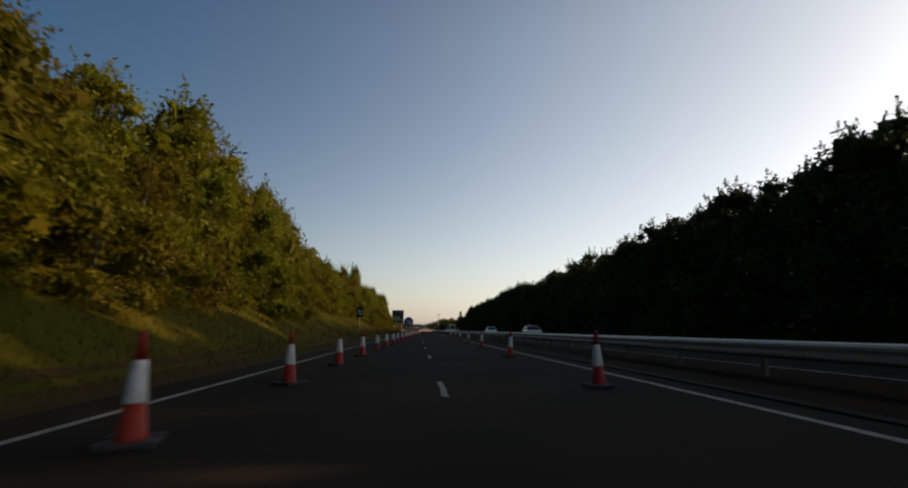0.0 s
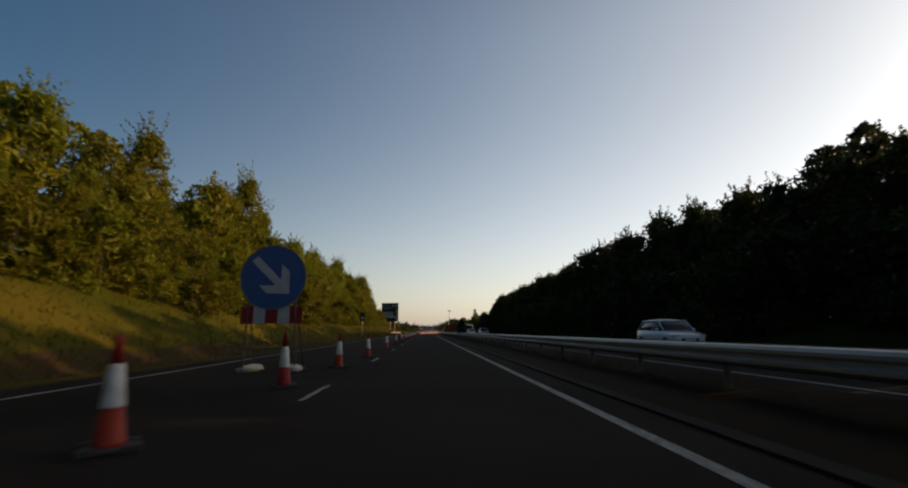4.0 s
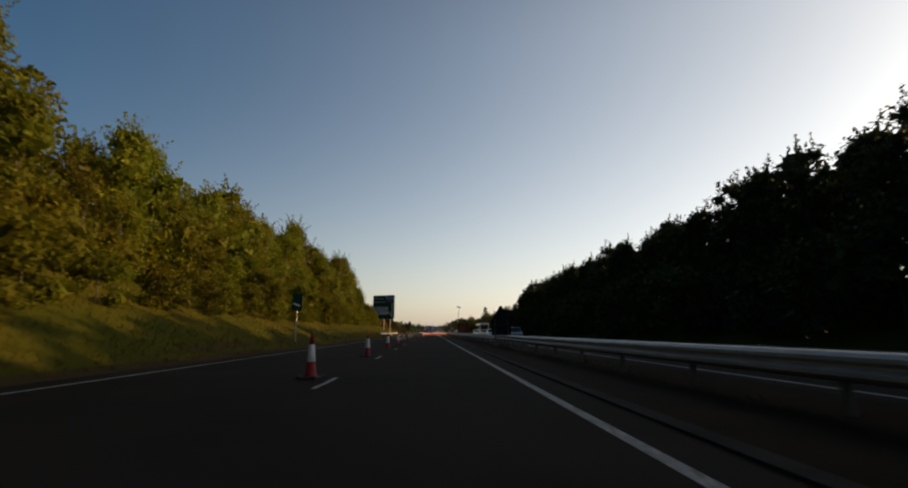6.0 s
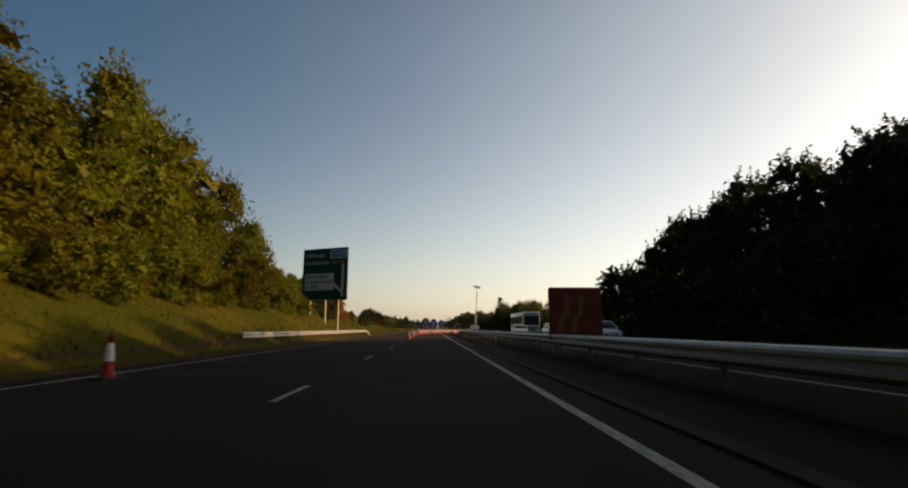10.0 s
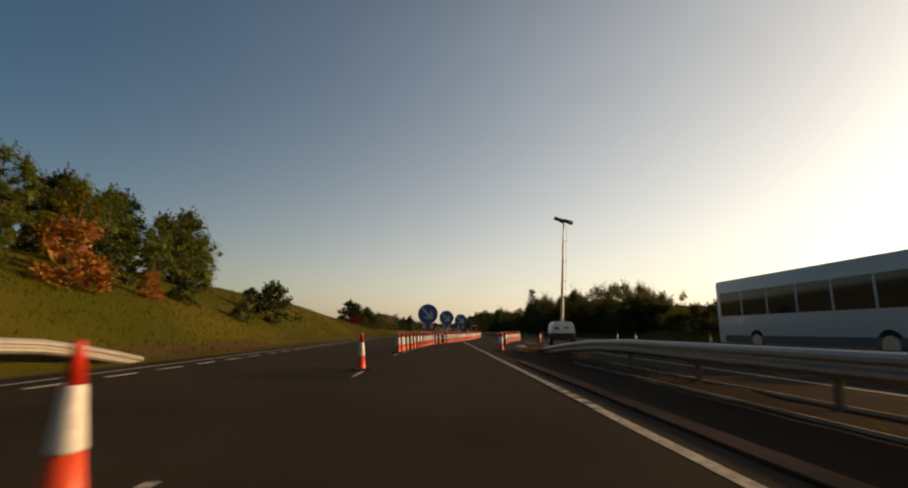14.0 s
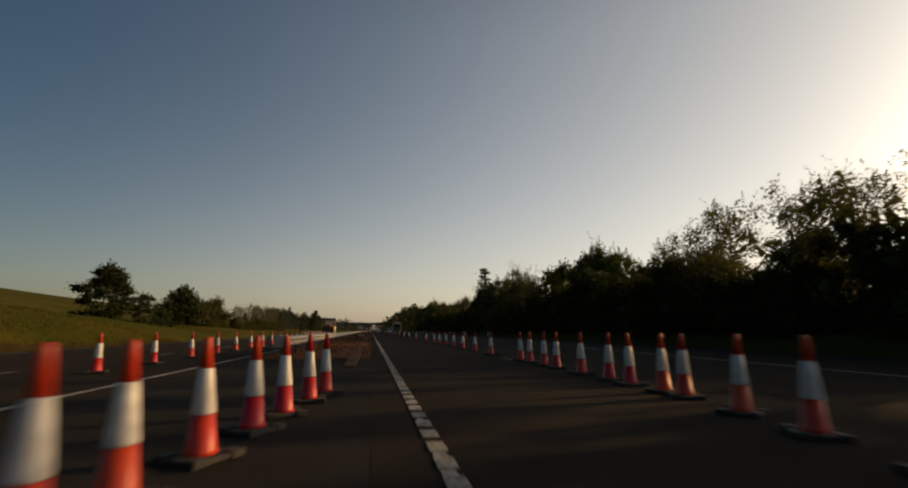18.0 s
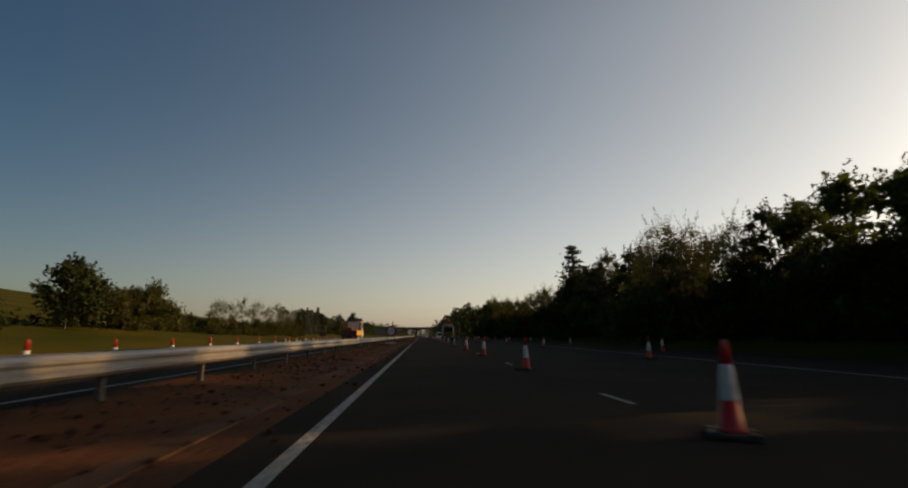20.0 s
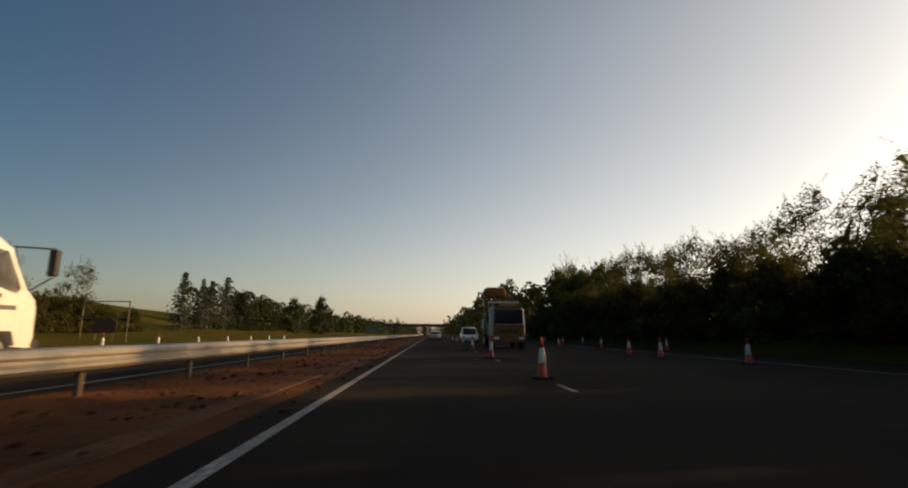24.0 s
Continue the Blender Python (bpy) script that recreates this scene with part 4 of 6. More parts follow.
def light_tower():
    """Mobile lighting mast on a two-wheeled trailer."""
    x, y = 6.42, 256.0
    root = tagged(empty("lighting_tower", pose(x, y, 0)), "white mobile lighting tower with a tall telescopic mast", "lighting tower")
    hood = [(-0.80, 0.84), (0.80, 0.84), (0.78, 1.10), (0.68, 1.46), (0.52, 1.56), (-0.52, 1.56), (-0.68, 1.46), (-0.78, 1.10)]
    top = plate(hood, 1.35, Matrix.Translation((0, -1.1, 0)))
    bmesh.ops.bevel(top, geom=list(top.edges), offset=0.05, segments=2, affect="EDGES")
    part("hood", top, M_TRUCK_W, root, "white tapered engine hood", True)
    part("hood_lip", box(-0.81, 0.81, -1.13, 0.28, 0.78, 0.84, 0.02), M_TRUCK_W, root)
    part("base", box(-0.72, 0.72, -1.06, 0.22, 0.36, 0.80, 0.04), M_PLASTIC, root, "black generator base")
    part("hatch", box(-0.42, 0.42, -1.112, -1.098, 0.92, 1.38, 0.01), M_TRUCK_W, root)
    part("hatch_grille", box(-0.60, -0.30, -1.118, -1.108, 1.02, 1.22, 0.006), M_GREYBACK, root, "grey louvred grille")
    part("marking", box(0.05, 0.36, -1.117, -1.110, 1.10, 1.20), M_GREYBACK, root, "faded grey bar of lettering")
    for sx in (-1, 1):
        part("stabiliser", tube((sx * 0.7, 0.3, 0.42), (sx * 1.12, 0.3, 0.40), 0.03), M_POST, root)
        part("stabiliser_leg", tube((sx * 1.12, 0.3, 0.0), (sx * 1.12, 0.3, 0.95), 0.025), M_POST, root)
    part("vent", box(-0.35, 0.35, -1.075, -1.06, 0.45, 0.72), M_PLASTIC, root)
    part("chassis", box(-0.70, 0.70, -1.15, 0.6, 0.28, 0.38), M_PLASTIC, root)
    for sx in (-1, 1):
        w = part("wheel", tube((sx * 0.66, -0.6, 0.3), (sx * 0.86, -0.6, 0.3), 0.30, sides=20), M_TYRE, root)
        part("rim", tube((sx * 0.855, -0.6, 0.3), (sx * 0.87, -0.6, 0.3), 0.17, sides=16), M_RIM, w)
        part("mudguard", box(sx * 0.70 - 0.12, sx * 0.70 + 0.16, -0.98, -0.22, 0.62, 0.66, 0.01), M_PLASTIC, root)
        part("jack_pad", tube((sx * 1.12, 0.3, 0.0), (sx * 1.12, 0.3, 0.03), 0.09), M_POST, root)
    part("tow_bar", tube((0, 0.5, 0.34), (0, 1.6, 0.34), 0.04), M_POST, root)
    part("mast_foot", box(0.02, 0.34, -0.16, 0.16, 0.4, 1.75, 0.03), M_STEEL, root, "steel mast foot")
    lean = 0.42
    z0, z1 = 1.5, 8.8
    secs = 5
    for i in range(secs):
        a0, a1 = i / secs, (i + 1) / secs + 0.02
        part("mast_section", tube((0.18 + lean * a0, 0, z0 + (z1 - z0) * a0), (0.18 + lean * min(a1, 1), 0, z0 + (z1 - z0) * min(a1, 1)), 0.115 - 0.014 * i, sides=12), M_STEEL, root)
        part("collar", tube((0.18 + lean * a0, 0, z0 + (z1 - z0) * a0), (0.18 + lean * a0, 0, z0 + (z1 - z0) * a0 + 0.06), 0.13 - 0.014 * i, sides=12), M_STEEL, root)
    coil = []
    turns = 46
    for k in range(turns * 6 + 1):
        u = k / (turns * 6)
        w = 2 * math.pi * k / 6
        coil.append((0.18 + lean * u + 0.24 - 0.06 * u + 0.035 * math.cos(w), 0.035 * math.sin(w), z0 + 0.2 + (z1 - z0 - 0.3) * u))
    cable = bmesh.new()
    for p, q in zip(coil, coil[1:]):
        tube(p, q, 0.008, sides=3, bm=cable)
    part("coiled_cable", cable, M_PLASTIC, root, "black coiled cable along the mast")
    for i in range(1, secs):
        a0 = i / secs
        part("cable_clip", box(0.18 + lean * a0 + 0.05, 0.18 + lean * a0 + 0.26, -0.02, 0.02, z0 + (z1 - z0) * a0, z0 + (z1 - z0) * a0 + 0.05), M_POST, root)
    hx, hz = 0.18 + lean, 8.86
    part("head_bar", tube((hx - 0.55, 0, hz + 0.1), (hx + 0.5, 0, hz - 0.06), 0.03), M_PLASTIC, root)
    for i, (dx, dz) in enumerate(((-0.52, 0.18), (-0.17, 0.04), (0.17, 0.02), (0.5, -0.10))):
        lamp = part("lamp", box(-0.17, 0.17, -0.10, 0.10, -0.13, 0.13, 0.03, m=pose(hx + dx, 0, hz + dz, -25 if i % 2 else 20, 18, 10)), M_PLASTIC, root, "floodlight, switched off")
    return root


light_tower()

def spoil_patch(x, y, rx, ry, high, label):
    """Low uneven heap of soil."""
    vs, fs, n, rings = [(x, y, high)], [], 28, 6
    for k in range(1, rings + 1):
        q = k / rings
        for i in range(n):
            a = 2 * math.pi * i / n
            wob = 1 + 0.22 * noise.noise((math.cos(a) * 1.6 + x, math.sin(a) * 1.6 + y, 2.0))
            px, py = x + rx * q * wob * math.cos(a), y + ry * q * wob * math.sin(a)
            z = high * (1 - q ** 1.6) + 0.05 * noise.noise((px * 3, py * 3, 5)) * (1 - q) + 0.004
            vs.append((px, py, z))
    fs += [(0, 1 + i, 1 + (i + 1) % n) for i in range(n)]
    for k in range(rings - 1):
        for i in range(n):
            a0, a1 = 1 + k * n + i, 1 + k * n + (i + 1) % n
            fs.append((a0, a0 + n, a1 + n, a1))
    tagged(new("spoil_heap", mesh_of("spoil_heap", vs, fs, M_SOIL, True)), label, "soil", kind="stuff")


spoil_patch(2.6, 245.6, 1.05, 2.9, 0.13, "trampled reddish soil at the nose of the reservation")
nose = tagged(empty("nose_kerb"), "weathered kerb stones round the nose of the reservation", "kerb", kind="structure")
stone = bm_mesh("kerbstone", box(-0.06, 0.06, 0.005, 0.905, -0.08, 0.085, 0.015), M_KERB)
px, py, way = 1.30, 241.6, 88.0
for k in range(12):
    ob = new("kerbstone", stone)
    ob.parent = nose
    ob.matrix_world = pose(px, py, 0, 0, 0, way - 90)
    px, py = px + 0.91 * math.cos(radians(way)), py + 0.91 * math.sin(radians(way))
    way -= 2.5 if k < 5 else 24
spoil_patch(2.9, 240.2, 0.8, 2.4, 0.12, "trampled heap of reddish soil beside the barrier end")
for x, y in ((2.2, 247.3), (2.12, 245.8)):
    sandbag(pose(x, y, 0.02, 0, 0, rng.uniform(0, 360)), "pale torn sandbag lying on the reservation")

for x, y, rx, ry, high in ((4.35, 361.8, 0.42, 2.0, 0.05), (4.45, 367.5, 0.35, 2.6, 0.04), (3.75, 363.4, 0.30, 0.5, 0.10), (4.4, 376.0, 0.4, 3.2, 0.05), (4.3, 387.0, 0.4, 2.4, 0.05), (2.9, 369.0, 0.6, 1.6, 0.09), (2.7, 357.5, 0.6, 1.8, 0.08)):
    spoil_patch(x, y, rx, ry, high, "loose reddish soil spilled towards the edge line")


def clods(n, y0, y1):
    """Small lumps of soil and stones, each a dented box, in one mesh."""
    g = np.random.default_rng(5)
    size = 0.010 + 0.030 * g.uniform(0, 1, n) ** 3
    x = np.where(g.uniform(0, 1, n) < 0.5, g.normal(2.9, 0.7, n), g.uniform(1.6, 4.75, n)).clip(1.55, 4.8)
    c = np.stack([x, g.uniform(y0, y1, n), 0.03 + 0 * x], 1)
    cube = np.array([(i, j, k) for i in (-1, 1) for j in (-1, 1) for k in (-1, 1)], float)
    v = c[:, None, :] + cube[None] * g.uniform(0.5, 1.3, (n, 8, 3)) * size[:, None, None] * np.array([1.2, 1.2, 0.7])
    quads = np.array([(0, 1, 3, 2), (4, 6, 7, 5), (0, 4, 5, 1), (2, 3, 7, 6), (0, 2, 6, 4), (1, 5, 7, 3)])
    f = (np.arange(n)[:, None, None] * 8 + quads[None]).reshape(-1, 4)
    tagged(new("soil_clods", mesh_of("soil_clods", v.reshape(-1, 3), f, M_CLOD)), "dark clods and stones strewn over the bare soil", "soil", kind="stuff")


clods(3000, 304, 440)

# ---------------------------------------------------------------- vehicles
def loft(sections):
    """A hull through (y, [(x, z), ...]) right halves, mirrored."""
    vs, fs = [], []
    n = len(sections[0][1])
    for y, half in sections:
        ring = [(x, y, z) for x, z in half] + [(-x, y, z) for x, z in reversed(half)]
        vs += ring
    k = 2 * n
    for i in range(len(sections) - 1):
        for j in range(k - 1):
            fs.append((i * k + j, i * k + j + 1, (i + 1) * k + j + 1, (i + 1) * k + j))
        fs.append((i * k + k - 1, i * k, (i + 1) * k, (i + 1) * k + k - 1))
    fs.append(tuple(reversed(range(k))))
    fs.append(tuple(range((len(sections) - 1) * k, len(sections) * k)))
    return vs, fs


def wheel(root, x, y, r, w):
    s = 1 if x > 0 else -1
    t = part("wheel", tube((x - s * w, y, r), (x, y, r), r, sides=22), M_TYRE, root, "black tyre")
    part("rim", tube((x - s * 0.01, y, r), (x + s * 0.008, y, r), r * 0.62, sides=18), M_RIM, t)


def car(m, body_mat, label, high=1.46, long=4.1, wide=1.74):
    """Hatchback that faces along -y."""
    root = tagged(empty("car", m), label, "car")
    w, l = wide / 2, long / 2
    belt, roof = 0.92, high
    def ring(y, wf, top, low=0.28):
        ww = w * wf
        return (y, [(ww * 0.80, low), (ww * 0.98, low + 0.12), (ww, 0.55), (ww * 0.985, 0.75), (ww * 0.93, top - 0.03), (ww * 0.75, top)])
    body = [ring(-l, 0.80, 0.66, 0.34), ring(-l + 0.12, 0.92, 0.74), ring(-l + 0.5, 0.99, 0.82), ring(-l + 1.05, 1.0, 0.93), ring(0, 1.0, belt), ring(l - 0.7, 1.0, 0.97), ring(l - 0.15, 0.96, 0.98), ring(l, 0.86, 0.90, 0.36)]
    vs, fs = loft(body)
    part("body", mesh_of("body", vs, fs, body_mat, True), body_mat, root, "painted car body")
    def cab(y, wf, z, base=belt - 0.02):
        ww = w * wf
        return (y, [(ww, base), (ww * 0.985, base + (z - base) * 0.35), (ww * 0.93, base + (z - base) * 0.8), (ww * 0.84, z - 0.02), (ww * 0.6, z)])
    glass = [cab(-l + 1.0, 0.90, belt + 0.01), cab(-l + 1.65, 0.90, roof - 0.07), cab(-l + 2.2, 0.90, roof - 0.03), cab(l - 0.75, 0.89, roof - 0.06), cab(l - 0.22, 0.87, belt + 0.05)]
    vs, fs = loft(glass)
    part("glazing", mesh_of("glazing", vs, fs, M_GLASS, True), M_GLASS, root, "dark window glass")
    def top(y, wf, z):
        ww = w * wf
        return (y, [(ww * 0.955, z - 0.10), (ww * 0.90, z - 0.03), (ww * 0.62, z + 0.012), (ww * 0.3, z + 0.022)])
    vs, fs = loft([top(-l + 1.6, 0.9, roof - 0.06), top(-l + 2.2, 0.9, roof - 0.015), top(l - 0.9, 0.89, roof - 0.03), top(l - 0.45, 0.87, roof - 0.13)])
    part("roof", mesh_of("roof", vs, fs, body_mat, True), body_mat, root)
    for sx in (-1, 1):
        for pts in (((-l + 1.0, belt), (-l + 1.68, roof - 0.05)), ((0.1, belt), (0.1, roof - 0.03)), ((l - 0.25, belt + 0.03), (l - 0.75, roof - 0.05))):
            (ya, za), (yb, zb) = pts
            part("pillar", tube((sx * w * 0.895, ya, za), (sx * w * 0.80, yb, zb), 0.035, sides=6), body_mat, root)
        for y in (-l + 0.75, l - 0.75):
            wheel(root, sx * (w + 0.005), y, 0.31, 0.2)
        part("headlamp", box(sx * w * 0.72 - 0.17, sx * w * 0.72 + 0.17, -l + 0.0, -l + 0.22, 0.60, 0.74, 0.04), M_LAMP_W, root, "clear headlamp")
        part("tail_lamp", box(sx * w * 0.80 - 0.10, sx * w * 0.80 + 0.10, l - 0.16, l - 0.015, 0.70, 0.93, 0.03), M_LAMP_R, root, "red tail lamp")
        part("mirror", box(sx * (w + 0.08) - 0.08, sx * (w + 0.08) + 0.08, -l + 1.32, -l + 1.42, 0.93, 1.06, 0.03), body_mat, root)
    part("grille", box(-w * 0.5, w * 0.5, -l - 0.005, -l + 0.1, 0.42, 0.56, 0.02), M_PLASTIC, root)
    part("front_plate", box(-0.26, 0.26, -l - 0.02, -l - 0.008, 0.44, 0.54), M_WHITE, root)
    part("rear_plate", box(-0.26, 0.26, l + 0.0, l + 0.012, 0.60, 0.71), M_YELLOW, root)
    part("rear_screen_trim", box(-w * 0.6, w * 0.6, l - 0.55, l - 0.50, roof - 0.12, roof - 0.09), M_PLASTIC, root)
    return root


P_SILVER, P_WHITE, P_DARK, P_BLUE = paint("silver_paint", (0.45, 0.46, 0.47)), paint("white_paint", (0.75, 0.75, 0.74)), paint("dark_paint", (0.05, 0.06, 0.075)), paint("blue_grey_paint", (0.20, 0.25, 0.30))
car(pose(10.4, 52.5, 0), P_SILVER, "silver hatchback on the opposite carriageway", 1.45)
car(pose(10.4, 87.5, 0), P_WHITE, "white hatchback on the opposite carriageway", 1.5)
car(pose(10.4, 169.0, 0), P_BLUE, "grey blue estate car behind the barrier", 1.62, 4.5, 1.82)
car(pose(10.4, 197, 0), P_WHITE, "white hatchback behind the barrier", 1.48, 3.95)
car(pose(10.3, 210.0, 0), P_SILVER, "silver car on the opposite carriageway", 1.45)
car(pose(10.4, 229.8, 0), P_SILVER, "silver saloon on the opposite carriageway", 1.42, 4.5)
car(pose(7.1, 471.0, 0, 0, 0, 180), P_SILVER, "silver hatchback driving far ahead in the lane", 1.5)
car(pose(10.8, 447.0, 0), P_WHITE, "white pickup behind the works lorry", 1.75, 5.0, 1.85)


def coach(m):
    root = tagged(empty("coach", m), "long white coach with dark windows on the opposite carriageway", "coach")
    w, l, h = 1.25, 11.5, 3.35
    part("body", box(-w, w, 0, l, 0.35, h, 0.16), M_TRUCK_W, root, "white coach body", True)
    part("windscreen", box(-w + 0.1, w - 0.1, -0.03, 0.03, 1.35, 2.85, 0.02), M_GLASS, root)
    part("front_panel", box(-w + 0.12, w - 0.12, -0.035, 0.02, 0.5, 1.25, 0.02), M_GREYBACK, root)
    part("destination_box", box(-w + 0.15, w - 0.15, -0.035, 0.02, 2.92, 3.2, 0.02), M_PLASTIC, root)
    for sx in (-1, 1):
        for i in range(6):
            part("window", box(sx * w - 0.012, sx * w + 0.012, 0.9 + 1.72 * i, 2.52 + 1.72 * i, 1.65, 2.75), M_GLASS, root)
        part("skirt", box(sx * w - 0.006, sx * w + 0.008, 0.6, l - 0.6, 0.42, 0.75), M_GREYBACK, root)
        part("mirror", box(sx * (w + 0.25) - 0.1, sx * (w + 0.25) + 0.1, -0.35, -0.2, 2.1, 2.7, 0.03), M_PLASTIC, root)
        part("mirror_arm", tube((sx * (w - 0.1), 0.0, 2.9), (sx * (w + 0.25), -0.28, 2.7), 0.03), M_PLASTIC, root)
        part("headlamp", box(sx * (w - 0.35) - 0.2, sx * (w - 0.35) + 0.2, -0.05, 0.0, 0.62, 0.82, 0.02), M_LAMP_W, root)
        for y in (2.3, 8.6):
            wheel(root, sx * (w + 0.005), y, 0.5, 0.3)
    return root


coach(pose(13.0, 234.0, 0))


def works_truck(m):
    """Yellow dropside works lorry with a cage, facing along +y."""
    root = tagged(empty("works_truck", m), "yellow dropside works truck with white cab parked in the closed lane", "truck")
    w = 1.2
    l0, l1 = -9.75, -3.85      # bed
    part("chassis", box(-0.5, 0.5, l0 + 0.1, -1.0, 0.6, 0.88), M_PLASTIC, root)
    part("bed_floor", box(-w, w, l0, l1, 0.88, 0.96), M_BROWN, root)
    n = 2
    step = (l1 - l0) / n
    for sx in (-1, 1):
        for i in range(n):
            y0, y1 = l0 + step * i + 0.07, l0 + step * (i + 1) - 0.07
            s = part("dropside", box(sx * w - 0.025, sx * w + 0.025, y0, y1, 0.97, 1.72, 0.012), M_TRUCK_Y, root, "yellow dropside panel")
            part("top_rail", box(sx * (w + 0.02) - 0.03, sx * (w + 0.02) + 0.03, y0, y1, 1.70, 1.78, 0.015), M_YELLOW, s, "bright yellow top rail")
            for zz in (1.2, 1.52):
                part("fold", box(sx * (w + 0.03) - 0.012, sx * (w + 0.03) + 0.012, y0 + 0.05, y1 - 0.05, zz - 0.035, zz + 0.035, 0.01), M_TRUCK_Y, s)
            for k in range(3):
                yc = y0 + (y1 - y0) * (0.2 + 0.3 * k)
                part("marker", box(sx * (w + 0.04) - 0.004, sx * (w + 0.04) + 0.004, yc - 0.28, yc + 0.28, 1.02, 1.10), M_YELLOW, s, "bright yellow marker strip")
                part("hinge", box(sx * (w + 0.05) - 0.02, sx * (w + 0.05) + 0.02, yc + 0.32, yc + 0.38, 0.92, 1.08, 0.008), M_PLASTIC, s)
        for i in range(n + 1):
            y = l0 + step * i
            top = 3.78 if i == n else 3.12
            part("cage_post", box(sx * w - 0.035, sx * w + 0.035, y - 0.04, y + 0.04, 0.9, top, 0.012), M_AMBER, root, "rusty yellow post")
        part("cage_rail", tube((sx * w, l0, 3.1), (sx * w, l1, 3.1), 0.025, sides=6), M_AMBER, root)
        part("cage_rail", tube((sx * w, l0, 2.45), (sx * w, l1, 2.3), 0.016, sides=6), M_BROWN, root)
        part("mudguard", box(sx * 1.0 - 0.2, sx * 1.0 + 0.2, -8.9, -7.5, 0.84, 0.9), M_PLASTIC, root)
        part("side_guard", box(sx * 1.15 - 0.02, sx * 1.15 + 0.02, -7.2, -4.4, 0.5, 0.62), M_STEEL, root)
        for y in (-6.9, -5.2):
            part("guard_leg", tube((sx * 1.12, y, 0.9), (sx * 1.15, y - 0.12, 0.45), 0.03, sides=6), M_STEEL, root)
        for y in (-8.2, -1.75):
            wheel(root, sx * 1.17, y, 0.46, 0.3)
        part("tail_lamp", box(sx * 0.95 - 0.15, sx * 0.95 + 0.15, l0 - 0.04, l0, 0.72, 0.85), M_LAMP_R, root)
    part("tailboard", box(-w, w, l0 - 0.03, l0 + 0.02, 0.97, 1.75, 0.01), M_BROWN, root, "dark tailboard")
    for y in (l0, l0 + step):
        part("cage_hoop", tube((-w, y, 3.1), (w, y, 3.1), 0.03, sides=6), M_BROWN, root)
    part("headboard", box(-w + 0.05, w - 0.05, l1 - 0.02, l1 + 0.02, 0.97, 2.0), M_BROWN, root, "brown steel headboard")
    part("header_panel", box(-w + 0.05, w - 0.05, l1 - 0.02, l1 + 0.02, 3.3, 3.72), M_BROWN, root)
    for k in range(5):
        x = -0.9 + 0.45 * k
        part("headboard_bar", tube((x, l1, 2.0), (x, l1, 3.3), 0.02, sides=6), M_BROWN, root)
    part("load", box(-0.9, 0.5, -7.0, -5.2, 0.96, 1.6, 0.12), M_BROWN, root, "dark heap of tools on the bed")
    part("orange_bag", box(-0.6, 0.5, -9.4, -8.4, 0.96, 2.2, 0.25), M_CONE_DARK, root, "orange sack on the bed", True)
    part("barrel", tube((0.6, -7.6, 0.96), (0.6, -7.6, 1.9), 0.28, sides=14), M_DIRTY_SHADED_W, root, "grey drum on the bed")
    part("pole_bundle", tube((-0.3, -8.0, 1.7), (0.4, -5.0, 2.9), 0.05, sides=6), M_POST, root)
    cab = [(-3.15, [(1.13, 0.62), (1.15, 1.0), (1.15, 2.0), (1.10, 3.1), (0.95, 3.3), (0.5, 3.36)]), (-2.0, [(1.13, 0.62), (1.15, 1.0), (1.15, 2.0), (1.10, 3.06), (0.95, 3.26), (0.5, 3.32)]),
           (-1.62, [(1.13, 0.6), (1.15, 1.0), (1.15, 2.0), (1.09, 2.95), (0.93, 3.1), (0.5, 3.14)]), (-0.95, [(1.13, 0.55), (1.15, 1.0), (1.14, 1.75), (1.07, 2.0), (0.92, 2.1), (0.5, 2.14)]),
           (-0.62, [(1.10, 0.52), (1.13, 1.0), (1.10, 1.55), (1.04, 1.75), (0.9, 1.85), (0.5, 1.88)]), (-0.48, [(0.98, 0.55), (1.02, 0.95), (1.0, 1.3), (0.95, 1.45), (0.85, 1.5), (0.5, 1.52)])]
    vs, fs = loft(cab)
    c = part("cab", mesh_of("cab", vs, fs, M_TRUCK_W), M_TRUCK_W, root, "white cab with rounded roof")
    part("windscreen", plate([(-0.92, -0.62), (0.92, -0.62), (0.86, 0.62), (-0.86, 0.62)], 0.02, pose(0, -1.24, 2.56, 35)), M_GLASS, c)
    for sx in (-1, 1):
        turn = Matrix.Translation((sx * 1.2, 0, 0)) @ pose(0, 0, 0, 0, -sx * 1.4, 0) @ pose(0, 0, 0, 0, 0, 90)
        door = part("door", plate([(-2.75, 0.95), (-1.25, 0.95), (-1.0, 1.75), (-1.62, 2.95), (-2.75, 3.02)], 0.03, turn), M_TRUCK_W, c, "white cab door")
        part("side_window", plate([(-2.65, 2.2), (-1.95, 2.0), (-1.35, 1.85), (-1.22, 2.0), (-1.72, 2.85), (-2.65, 2.92)], 0.045, turn), M_GLASS, door, "dark side window")
        part("door_handle", box(sx * 1.18 - 0.02, sx * 1.18 + 0.02, -2.65, -2.4, 1.55, 1.62, 0.01), M_PLASTIC, door)
        for zz, y0, y1 in ((1.72, -2.5, -1.75), (1.45, -2.0, -1.3)):
            part("marking", box(sx * 1.172 - 0.004, sx * 1.172 + 0.004, y0, y1, zz, zz + 0.11), M_GREYBACK, door, "faded grey bar of lettering")
